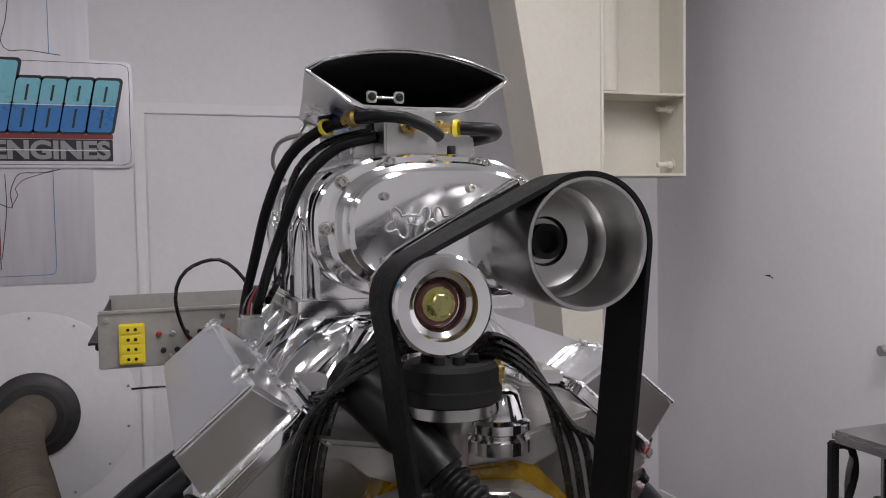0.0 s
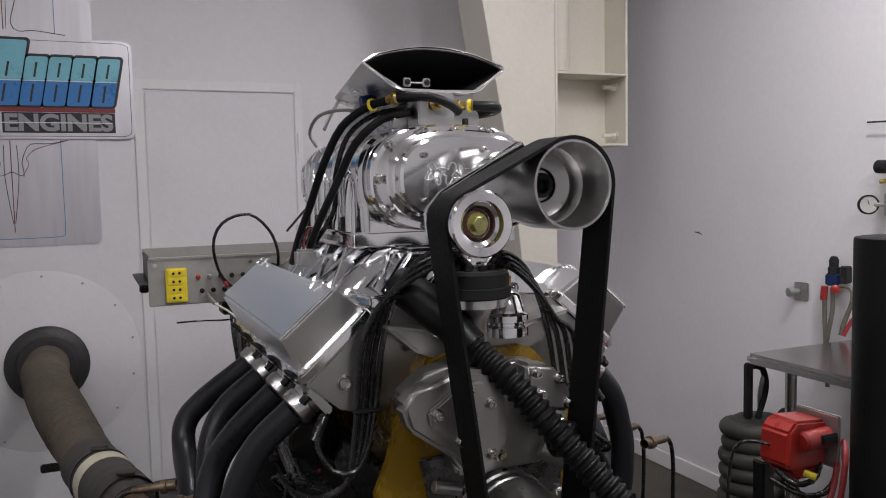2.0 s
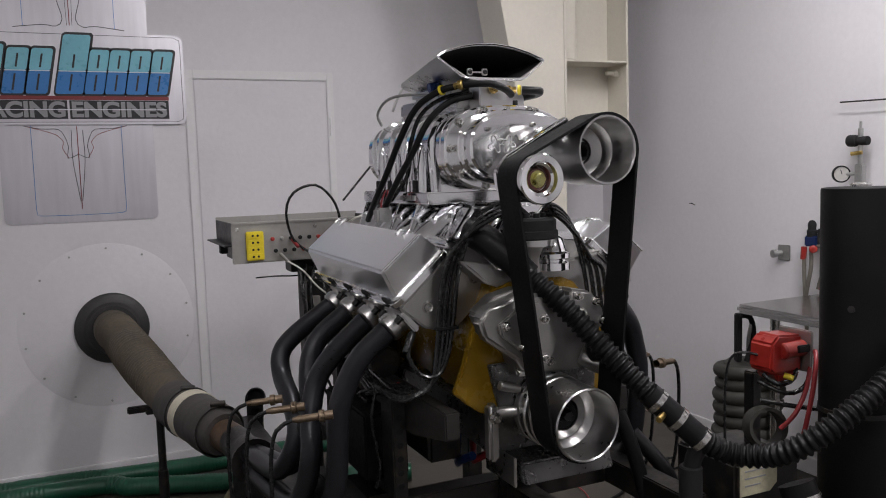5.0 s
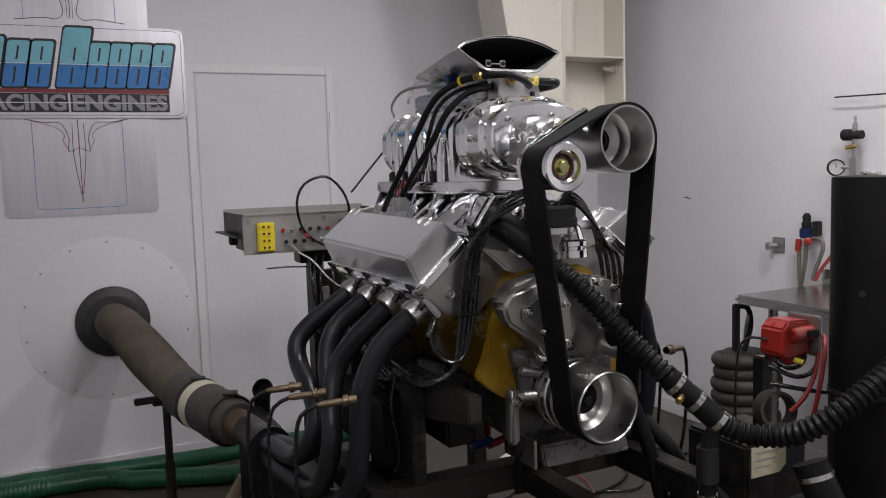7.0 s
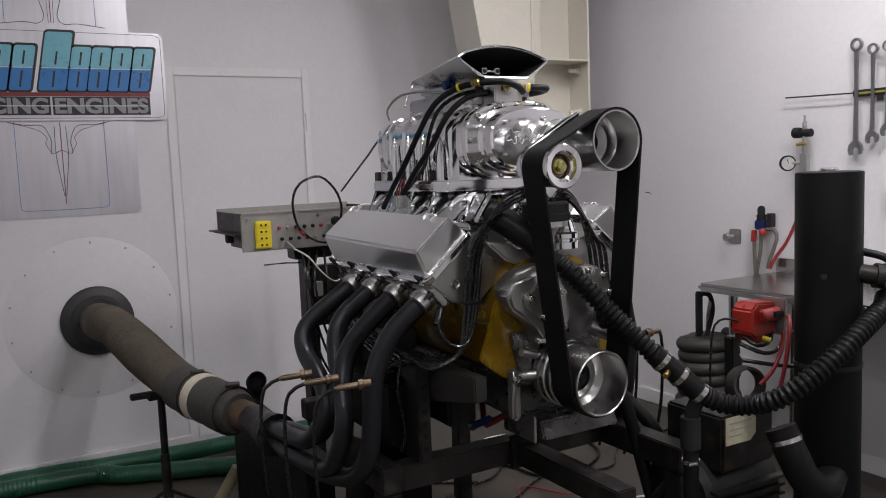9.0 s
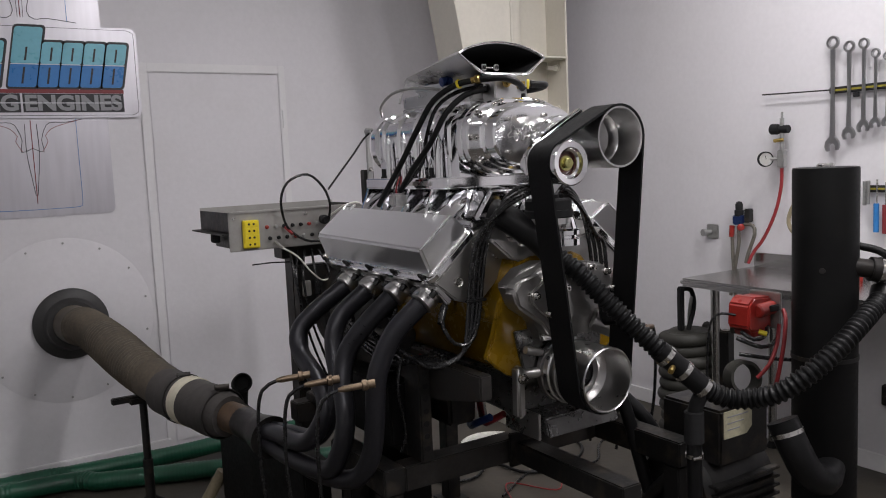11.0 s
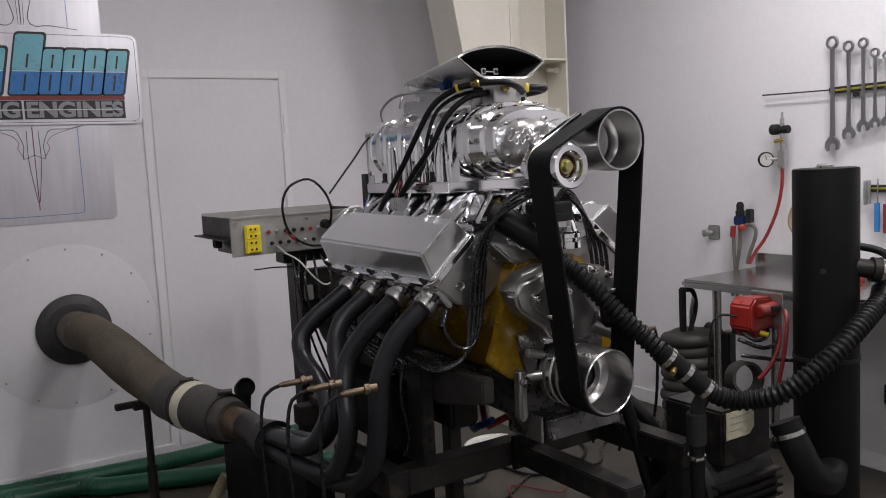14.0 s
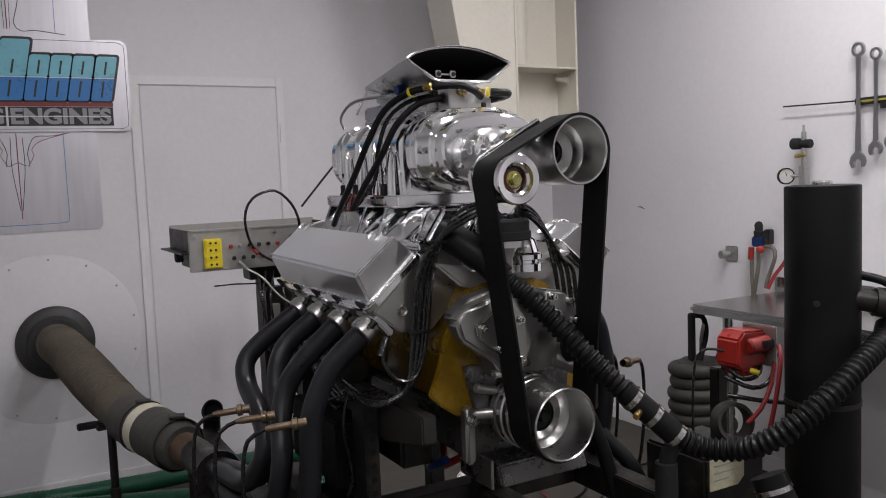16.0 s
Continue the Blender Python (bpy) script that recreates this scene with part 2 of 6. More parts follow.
def smooth_path(pts, step=0.02):
    P = [Vector(p) for p in pts]
    P = [2 * P[0] - P[1]] + P + [2 * P[-1] - P[-2]]
    out = []
    for i in range(1, len(P) - 2):
        p0, p1, p2, p3 = P[i - 1:i + 3]
        n = max(2, int((p2 - p1).length / step))
        for k in range(n):
            t = k / n
            out.append(0.5 * ((2 * p1) + (p2 - p0) * t + (2 * p0 - 5 * p1 + 4 * p2 - p3) * t * t + (3 * p1 - p0 - 3 * p2 + p3) * t ** 3))
    out.append(P[-2])
    return out


def sweep(path, radius, segs=12, bm=None, caps=True, wall=0.0):
    """Round tube along a path; radius a number or a function of the distance along it."""
    t = bmesh.new()
    s = 0.0
    prev = None
    rings = []
    u = None
    n = len(path)
    for i, p in enumerate(path):
        d = (path[min(i + 1, n - 1)] - path[max(i - 1, 0)]).normalized()
        if u is None:
            u = d.orthogonal().normalized()
        else:
            u = (u - d * u.dot(d)).normalized()
        v = d.cross(u)
        if prev is not None:
            s += (p - prev).length
        prev = p
        r = radius(s) if callable(radius) else radius
        rings.append([t.verts.new(p + u * (r * math.cos(k * math.tau / segs)) + v * (r * math.sin(k * math.tau / segs))) for k in range(segs)])
    for p, q in zip(rings, rings[1:]):
        for k in range(segs):
            t.faces.new((p[k], p[(k + 1) % segs], q[(k + 1) % segs], q[k]))
    if caps:
        t.faces.new(rings[0][::-1])
        t.faces.new(rings[-1])
    bmesh.ops.recalc_face_normals(t, faces=t.faces)
    return merge(bm, t)


def hose(pts, r, segs=12, step=0.02, bm=None):
    return sweep(smooth_path(pts, step), r, segs, bm)


def corrugated(pts, r, pitch, depth, segs=18, bm=None):
    return sweep(smooth_path(pts, pitch / 6), lambda s: r + depth * math.copysign(abs(math.sin(s / pitch * math.tau)) ** 0.6, math.sin(s / pitch * math.tau)), segs, bm)


# ---- the room ----
X0, X1, Y0, Y1 = -3.3, 2.455, -3.4, 3.81
floor = solid("floor", box(X0 - 0.2, X1 + 0.2, Y0 - 0.2, Y1 + 0.2, -0.15, 0.0), M_FLOOR, "stained grey concrete workshop floor", "floor", kind="structure")
ceiling = solid("ceiling", box(X0 - 0.2, X1 + 0.2, Y0 - 0.2, Y1 + 0.2, CEIL, CEIL + 0.15), M_CEIL, "plain white ceiling above the test cell", "ceiling", kind="structure")
solid("wall_north", box(X0, X1, Y1, Y1 + 0.15, 0, CEIL), M_WALL, "white painted wall behind the engine", "wall", kind="structure")
solid("wall_east", box(X1, X1 + 0.15, Y0, Y1 + 0.15, 0, CEIL), M_WALL, "white painted wall with hanging tools", "wall", kind="structure")
# west and south walls are unseen, added to close the room and bounce light
solid("wall_west", box(X0 - 0.15, X0, Y0, Y1 + 0.15, 0, CEIL), M_GREYWALL, "plain unseen wall closing the room, its grey set for bounced light", "wall", kind="structure")
solid("wall_south", box(X0, X1, Y0 - 0.15, Y0, 0, CEIL), M_GREYWALL, "plain unseen wall closing the room, its grey set for bounced light", "wall", kind="structure")
solid("baseboard", box(X0, -0.155, Y1 - 0.018, Y1, 0, 0.085, 0.004), M_TRIM, "low white painted kick board on the wall", "baseboard", kind="structure")
solid("baseboard", box(X1 - 0.012, X1, 0.2, Y1 - 0.02, 0, 0.085, 0.003), M_TRIM, "low grey-white kick board on the wall", "baseboard", kind="structure")

# flush hatch in the north wall: raised frame strips and a door leaf
hatch = thing("door_1", (0.22, Y1, 0), "white flush steel access door in the wall", "door", kind="structure")
part("door_leaf", box(-0.125, 0.582, Y1 - 0.006, Y1, 0.06, 2.045, 0.002), M_WALL, hatch)
part("door_frame", box(-0.175, -0.131, Y1 - 0.011, Y1, 0.0, 2.1, 0.003), M_TRIM, hatch)
part("door_frame", box(0.59, 0.63, Y1 - 0.011, Y1, 0.0, 2.1, 0.003), M_TRIM, hatch)
part("door_frame", box(-0.131, 0.59, Y1 - 0.011, Y1, 2.053, 2.1, 0.003), M_TRIM, hatch)
part("hinge", rod((0.605, Y1 - 0.014, 0.6), (0.605, Y1 - 0.014, 0.7), 0.005), M_TRIM, hatch)
part("hinge", rod((0.605, Y1 - 0.014, 1.75), (0.605, Y1 - 0.014, 1.85), 0.005), M_TRIM, hatch)

# round blanking plate with the duct flange on it
DC = (-0.615, 0.8)
plate = thing("wall_plate", (DC[0], Y1, DC[1]), "large round white sheet-metal plate screwed to the wall", "wall plate")
part("disc", lathe([(0, 0), (0.42, 0), (0.42, 0.001), (0.418, 0.0018), (0, 0.0018)], (DC[0], Y1, DC[1]), (DC[0], Y1 - 1, DC[1]), 72), M_WALL, plate)
for k in range(14):
    a = k / 14 * math.tau + 0.2
    p = (DC[0] + 0.395 * math.cos(a), DC[1] + 0.395 * math.sin(a))
    part("screw", lathe([(0.006, 0), (0.005, 0.003), (0, 0.004)], (p[0], Y1 - 0.003, p[1]), (p[0], Y1 - 1, p[1]), 8), M_GALV, plate)
part("wall_flange", lathe([(0.09, 0.0), (0.18, 0.0), (0.18, 0.016), (0.17, 0.026), (0.135, 0.034), (0.12, 0.06), (0.09, 0.06)], (-0.6, Y1 - 0.003, 0.785), (-0.6, Y1 - 1, 0.785), 48, closed=True), M_RIM, plate, "black round duct flange")

# steel column near the corner: tapered web, open box end with bolts
col = thing("steel_column", (1.5, 3.0, 0), "cream-painted tapered steel building column with bolted end plate", "column", kind="structure")
part("web", prism([(1.07, CEIL), (1.602, CEIL), (1.602, 0), (1.53, 0), (1.385, 1.5)], 2.935, 2.955, "y", 0.002), M_CREAM, col)
part("rear_web", prism([(1.09, CEIL), (1.14, CEIL), (1.42, 1.5), (1.56, 0), (1.53, 0), (1.39, 1.5)], 2.955, 3.2, "y", 0.0), M_CREAM, col)
ZB = 1.742
part("flange", box(1.596, 1.61, 2.93, 3.14, ZB, CEIL, 0.002), M_CREAM, col)
part("flange", box(2.0, 2.014, 2.95, 3.14, ZB, CEIL, 0.002), M_CREAM, col)
part("back_plate", box(1.61, 2.0, 3.12, 3.135, ZB, CEIL, 0.0), M_CREAM, col)
part("stiffener", box(1.61, 2.0, 2.935, 3.12, 2.074, 2.084, 0.002), M_CREAM, col)
part("end_plate", box(1.61, 2.0, 2.935, 3.12, ZB, ZB + 0.012, 0.002), M_CREAM, col)
part("pipe", rod((1.655, 3.04, 2.084), (1.655, 3.04, CEIL), 0.075, 32), M_CREAM, col)
for bx, bz, nx in ((1.61, 2.03, 1), (1.61, 1.79, 1), (2.0, 2.03, -1), (2.0, 1.795, -1)):
    bm = hexbolt((bx, 3.03, bz), (bx + nx * 0.03, 3.03, bz), 0.017)
    bm = rod((bx, 3.03, bz), (bx + nx * (0.035 if nx > 0 else 0.075), 3.03, bz), 0.011, 12, bm=bm)
    part("bolt", bm, M_CREAM, col)

# ceiling lights
for lx, ly, power in LAMPS:
    fix = thing("ceiling_light", (lx, ly, CEIL), "long white fluorescent ceiling light, switched on", "ceiling light", "ceiling lights")
    part("housing", prism([(lx - 0.14, CEIL), (lx + 0.14, CEIL), (lx + 0.1, CEIL - 0.07), (lx - 0.1, CEIL - 0.07)], ly - 0.62, ly + 0.62, "y", 0.004), M_TRIM, fix)
    part("diffuser", box(lx - 0.09, lx + 0.09, ly - 0.6, ly + 0.6, CEIL - 0.085, CEIL - 0.071, 0.004), M_LIGHT, fix)
    lamp = bpy.data.lights.new("strip_lamp", "AREA")
    lamp.shape, lamp.size, lamp.size_y, lamp.energy, lamp.color = "RECTANGLE", 0.16, 1.15, power, (1, 0.965, 0.985)
    new("strip_lamp", lamp).matrix_world = pose(lx, ly, CEIL - 0.09)

# ---- sign on the north wall ----
YS = Y1 - 0.004


def rounded(x0, x1, z0, z1, r, n=6):
    pts = []
    for cx, cz, a0 in ((x1 - r, z1 - r, 0), (x0 + r, z1 - r, 90), (x0 + r, z0 + r, 180), (x1 - r, z0 + r, 270)):
        for k in range(n + 1):
            a = radians(a0 + 90 * k / n)
            pts.append((cx + r * math.cos(a), cz + r * math.sin(a)))
    return pts


sign = thing("wall_sign", (-0.7, Y1, 1.34), "brushed aluminium sign with blue lettering shapes and pinstripes", "sign")
part("back_panel", prism(rounded(-1.05, -0.34, 1.333, 3.0, 0.03), YS, Y1), M_SIGN, sign, "brushed aluminium back panel", smooth=30)
part("front_panel", prism(rounded(-1.235, -0.172, 1.817, 2.268, 0.04), YS - 0.012, YS - 0.001, bevel=0.0015), M_SIGN, sign, "raised aluminium name panel", smooth=30)


def stripe(pts, r, material, name="pinstripe", y=YS - 0.0012):
    return part(name, hose([(x, y, z) for x, z in pts], r, 6, 0.02), material, sign)


YF = YS - 0.012
stripe([(-0.25, 2.256), (-0.222, 2.256), (-0.195, 2.245), (-0.187, 2.22), (-0.187, 2.0), (-0.187, 1.865), (-0.195, 1.84), (-0.222, 1.83), (-0.26, 1.83), (-0.7, 1.83), (-1.2, 1.83)], 0.0012, M_VBLACK, y=YF)
stripe([(-1.2, 2.256), (-0.7, 2.256), (-0.25, 2.256)], 0.0012, M_VBLACK, y=YF)
for s in (-1, 1):
    stripe([(-0.7 + s * x, z) for x, z in ((0.206, 1.815), (0.206, 1.6), (0.206, 1.4), (0.195, 1.378), (0.17, 1.372), (0.0, 1.37))], 0.0013, M_VBLUE)
    stripe([(-0.7 + s * x, z) for x, z in ((0.235, 1.812), (0.16, 1.797), (0.085, 1.795), (0.06, 1.765), (0.043, 1.71), (0.05, 1.652), (0.0, 1.672))], 0.0016, M_VBLACK)
    stripe([(-0.7 + s * x, z) for x, z in ((0.225, 1.809), (0.14, 1.785), (0.09, 1.765), (0.062, 1.73), (0.072, 1.705), (0.045, 1.655))], 0.0014, M_VRED)
    stripe([(-0.7 + s * x, z) for x, z in ((0.026, 1.79), (0.028, 1.65), (0.012, 1.5), (0.004, 1.44))], 0.0015, M_VBLACK)
    stripe([(-0.7 + s * x, z) for x, z in ((0.206, 2.29), (0.206, 2.6), (0.206, 2.95))], 0.0013, M_VBLUE)
    stripe([(-0.7 + s * x, z) for x, z in ((0.25, 2.285), (0.12, 2.3), (0.06, 2.295), (0.03, 2.33), (0.05, 2.42), (0.06, 2.5))], 0.0016, M_VBLACK)
    stripe([(-0.7 + s * x, z) for x, z in ((0.012, 2.3), (0.015, 2.5), (0.006, 2.7))], 0.0011, M_VBLACK)
stripe([(-0.7, 1.81), (-0.7, 1.6), (-0.7, 1.4)], 0.002, M_VRED)
stripe([(-0.7, 2.3), (-0.7, 2.6)], 0.002, M_VRED)


def slanted(x0, x1, z0, z1, y0, y1, lean=0.0, zb=None, r=0.0, bm=None):
    zb = z0 if zb is None else zb
    pts = rounded(x0, x1, z0, z1, r, 4) if r else [(x1, z1), (x0, z1), (x0, z0), (x1, z0)]
    return prism([(x + lean * (z - zb), z) for x, z in pts], y0, y1, "y", bm=bm)


LEAN = 0.19
ZA, ZM, ZT = 1.967, 2.078, 2.185
# the name is drawn as plain slanted blocks: dark border, light upper and blue lower half, one short dark slit
blocks = [(-1.105, -1.035, 2.2), (-1.02, -0.925, ZT), (-0.915, -0.82, ZT), (-0.785, -0.66, 2.255), (-0.655, -0.565, ZT), (-0.56, -0.468, ZT), (-0.462, -0.366, ZT), (-0.358, -0.262, ZT)]
for k, (x0, x1, zt) in enumerate(blocks):
    part("block_border", slanted(x0 - 0.008, x1 + 0.012, ZA - 0.012, zt + 0.012, YF - 0.002, YF, LEAN, ZA, 0.02), M_VBLACK, sign)
    part("blue_block", slanted(x0, x1, ZA, ZM, YF - 0.004, YF - 0.002, LEAN, ZA, 0.012), M_VBLUE, sign)
    part("light_block", slanted(x0, x1, ZM, zt, YF - 0.0041, YF - 0.002, LEAN, ZA, 0.014), M_CYAN, sign)
    part("glint_line", slanted(x0, x1, ZM - 0.0025, ZM + 0.0015, YF - 0.0046, YF - 0.0042, LEAN, ZA), M_VWHITE, sign)
    mid, w = (x0 + x1) / 2, 0.0045
    part("slit", slanted(mid - w, mid + w, ZA + 0.016, ZM - 0.016, YF - 0.0052, YF - 0.0042, LEAN, ZA), M_VBLACK, sign)
    part("slit", slanted(mid - w, mid + w, ZM + 0.016, ZT - 0.026, YF - 0.0052, YF - 0.0042, LEAN, ZA), M_VBLACK, sign)
part("red_line", box(-1.15, -0.256, YF - 0.003, YF, 1.938, 1.957), M_VRED, sign)
part("word_band", box(-1.15, -0.735, YF - 0.002, YF, 1.845, 1.936), M_VBLACK, sign)
part("word_band", box(-0.725, -0.258, YF - 0.002, YF, 1.845, 1.936), M_VBLACK, sign)


def word(text, x0, x1, z0, z1, y, material, parent):
    cu_ = bpy.data.curves.new("word", "FONT")
    cu_.body, cu_.size, cu_.extrude, cu_.offset = text, 1.0, 0.01, 0.04
    ob = bpy.data.objects.new("word", cu_)
    me = bpy.data.meshes.new_from_object(ob)
    bpy.data.objects.remove(ob)
    bm = bmesh.new()
    bm.from_mesh(me)
    bpy.data.meshes.remove(me)
    xs, ys = [v.co.x for v in bm.verts], [v.co.y for v in bm.verts]
    kx, kz = (x1 - x0) / (max(xs) - min(xs)), (z1 - z0) / (max(ys) - min(ys))
    for v in bm.verts:
        v.co = (x0 + (v.co.x - min(xs)) * kx, y - v.co.z * 0.06, z0 + (v.co.y - min(ys)) * kz)
    return part("word", bm, material, parent, "grey block lettering", smooth=0)


word("RACING", -1.14, -0.745, 1.852, 1.931, YF - 0.003, M_VGREY, sign)
word("ENGINES", -0.715, -0.268, 1.852, 1.931, YF - 0.003, M_VGREY, sign)
part("white_line", box(-1.14, -0.27, YF - 0.0042, YF - 0.0037, 1.8885, 1.8925), M_VWHITE, sign)

# =====================================================================
# the engine
# =====================================================================
CX = 0.30
engine = thing("v8_engine", (CX, 1.5, 0.75), "supercharged racing V8 engine with polished blower, on a test stand", "engine")


# block, gold paint
blk = [(0.21, 1.275), (0.19, 1.255), (0.158, 1.175), (0.15, 1.11), (0.15, 1.06), (0.2, 1.04), (0.2, 0.93), (0.21, 0.905)]
blk = blk + [(2 * CX - a, b) for a, b in blk][::-1]
block = part("engine_block", prism(blk, 1.11, 1.83, "y", 0.006), M_GOLD, engine, "gold painted engine block")
fp = [(0.225, 1.25), (0.19, 1.235), (0.148, 1.19), (0.112, 1.125), (0.09, 1.05), (0.062, 0.985), (0.095, 0.955), (0.13, 0.93), (0.2, 0.905)]
part("front_plate", prism(fp + [(2 * CX - p, q) for p, q in fp][::-1], 1.09, 1.112, "y", 0.004), M_GOLD, engine, "gold painted front plate")
# raised foundry mark, a plain slanted bar pair
part("cast_mark", box(0.098, 0.102, 1.086, 1.091, 1.075, 1.11, 0.001, box(0.088, 0.112, 1.086, 1.091, 1.092, 1.096, 0.001)), M_GOLD, block)
# side engine details, gold lower skirt bosses
for k in range(4):
    yy = 1.22 + 0.16 * k
    part("freeze_plug", lathe([(0.022, 0), (0.02, 0.01), (0.017, 0.01), (0.014, 0.004), (0, 0.004)], (0.15, yy, 1.085), (-0.5, yy, 1.085), 20), M_GOLD, block)

# per bank: head, cover, ports, headers. U runs inwards along the cover rail, N points out of the bank
U, N = (0.7474, 0.6644), (-0.6644, 0.7474)
P0 = (-0.052, 1.198)


def uv(u, n):
    return (P0[0] + U[0] * u + N[0] * n, P0[1] + U[1] * u + N[1] * n)


def bankp(pts, side):
    return pts if side < 0 else [(2 * CX - a, b) for a, b in pts][::-1]


def mx(p, side):
    return p if side < 0 else (2 * CX - p[0], *p[1:])


HEAD_Y0, HEAD_Y1 = 1.165, 1.875
PORTS = (1.235, 1.4, 1.562, 1.712)
for side in (-1, 1):
    head = part("cylinder_head", prism(bankp([uv(0.004, -0.006), uv(0.2, -0.006), uv(0.27, -0.05), uv(0.25, -0.155), uv(0.06, -0.158), uv(0.02, -0.095)], side), HEAD_Y0 + 0.005, HEAD_Y1 - 0.01, "y", 0.005), M_CAST, engine, "cast aluminium cylinder head")
    cover = part("valve_cover", bmesh.new(), M_COVER, engine, "brushed sheet aluminium valve cover")
    # tapered cover with a sloped front face
    bm = bmesh.new()
    base = [(0.014, 0.006, HEAD_Y0 + 0.012), (0.187, 0.006, HEAD_Y0 + 0.012), (0.187, 0.006, HEAD_Y1 - 0.022), (0.014, 0.006, HEAD_Y1 - 0.022)]
    top = [(0.034, 0.095, HEAD_Y0 - 0.004), (0.170, 0.0915, HEAD_Y0 - 0.004), (0.170, 0.1035, HEAD_Y1 - 0.065), (0.034, 0.107, HEAD_Y1 - 0.065)]
    vs = []
    for ring in (base, top):
        row = []
        for u, n, y in ring:
            a, b = uv(u, n)
            row.append(bm.verts.new((a if side < 0 else 2 * CX - a, y, b)))
        vs.append(row)
    bm.faces.new(vs[0])
    bm.faces.new(vs[1][::-1])
    for k in range(4):
        bm.faces.new((vs[0][k], vs[1][k], vs[1][(k + 1) % 4], vs[0][(k + 1) % 4]))
    bmesh.ops.recalc_face_normals(bm, faces=bm.faces)
    bevel_all(bm, 0.0075, 4)
    me = cover.data
    bm.to_mesh(me)
    bm.free()
    for p in me.polygons:
        p.use_smooth = True
    me.set_sharp_from_angle(angle=radians(35))
    # rail flange with rounded corners, and a weld bead round it
    bm = bmesh.new()
    u0, u1, y0, y1, rr = -0.004, 0.2, HEAD_Y0 - 0.002, HEAD_Y1, 0.03
    loop = [(u, y) for u, y in rounded(u0, u1, y0, y1, rr, 5)]
    lo, hi = [], []
    for u, y in loop:
        for lst, n in ((lo, -0.004), (hi, 0.013)):
            a, b = uv(u, n)
            lst.append(bm.verts.new((a if side < 0 else 2 * CX - a, y, b)))
    bm.faces.new(lo)
    bm.faces.new(hi[::-1])
    for k in range(len(lo)):
        bm.faces.new((lo[k], hi[k], hi[(k + 1) % len(lo)], lo[(k + 1) % len(lo)]))
    bmesh.ops.recalc_face_normals(bm, faces=bm.faces)
    bevel_all(bm, 0.003, 2, 50)
    part("rail", bm, M_CHROME, cover, "polished cover rail")
    bead = []
    for u, y in rounded(0.012, 0.185, HEAD_Y0 + 0.01, HEAD_Y1 - 0.01, 0.012, 3):
        a, b = uv(u, 0.016)
        bead.append(Vector((a if side < 0 else 2 * CX - a, y, b)))
    bead.append(bead[0])
    fine = []
    for a, b in zip(bead, bead[1:]):
        n = max(1, int((b - a).length / 0.004))
        fine += [a.lerp(b, k / n) for k in range(n)]
    part("weld_bead", sweep(fine, 0.0045, 8), M_WELD, cover)
    # edge beads on the two front corners and across the crown
    for c0, c1 in (((0.036, 0.095, HEAD_Y0 - 0.004), (0.168, 0.0915, HEAD_Y0 - 0.004)),):
        a0, b0 = uv(*c0[:2])
        a1, b1 = uv(*c1[:2])
        part("weld_bead", hose([mx((a0, c0[2] + 0.004, b0 - 0.002), side), mx((a1, c1[2] + 0.004, b1 - 0.002), side)], 0.0032, 8, 0.01), M_WELD, cover)
    for y in (HEAD_Y0 + 0.09, HEAD_Y1 - 0.12):
        a0, b0 = uv(0.172, 0.088 if y < 1.4 else 0.1)
        path = [mx((a0 - 0.022, y - 0.022, b0 - 0.009), side), mx((a0 - 0.004, y - 0.026, b0 + 0.004), side), mx((a0 + 0.008, y, b0 + 0.002), side), mx((a0 - 0.004, y + 0.026, b0 + 0.004), side), mx((a0 - 0.022, y + 0.022, b0 - 0.009), side)]
        part("weld_loop", hose(path, 0.004, 8, 0.006), M_WELD, cover)
    if side > 0:
        for dy in (0.0, 0.022):
            pts = [uv(0.0, 0.03), uv(0.022, 0.094), uv(0.16, 0.09), uv(0.195, 0.02)]
            part("rib", hose([(2 * CX - a, HEAD_Y0 + 0.1 + dy, b) for a, b in pts], 0.005, 8, 0.006), M_WELD, cover)
    # faint etched lines on the crown
    for r_ in range(2):
        for k in range(6):
            y = 1.38 + k * 0.035 + r_ * 0.01
            a0, b0 = uv(0.085 + 0.02 * r_, 0.0937 - 0.0005 * r_ + 0.012 * (y - 1.161) / 0.649)
            part("etched_line", box(-0.0012, 0.0012, -0.008, 0.008, -0.0003, 0.0003, bm=None), M_COVER, cover).matrix_basis = pose(*mx((a0, y, b0), side), 0, 37 * side, 0)
    # dark cap bolts along the lower rail
    for k in range(5):
        y = HEAD_Y0 + 0.04 + k * 0.155
        a, b = uv(0.004, 0.012)
        a2, b2 = uv(-0.004, 0.05)
        part("cover_bolt", lathe([(0.0, 0), (0.0085, 0), (0.0085, 0.004), (0.0062, 0.005), (0.0062, 0.013), (0.003, 0.021), (0, 0.023)], mx((a, y, b), side), mx((a2, y, b2), side), 10), M_BLACKBOLT, cover)
    # exhaust ports
    for y in PORTS:
        c = uv(0.045, -0.055)
        d = uv(-0.015, -0.05)
        t = uv(-0.045, -0.048)
        a, b, e = mx((c[0], y, c[1]), side), mx((d[0], y, d[1]), side), mx((t[0], y, t[1]), side)
        part("port_flange", prism(bankp([uv(0.012, -0.022), uv(-0.004, -0.02), uv(-0.006, -0.085), uv(0.012, -0.085)], side), y - 0.062, y + 0.062, "y", 0.004), M_SATIN, head)
        part("port_collar", lathe([(0.0, 0), (0.034, 0.0), (0.034, 0.055), (0.031, 0.06), (0.036, 0.062), (0.037, 0.07), (0.036, 0.086), (0.03, 0.09), (0, 0.09)], a, e, 24), M_SATIN, head)
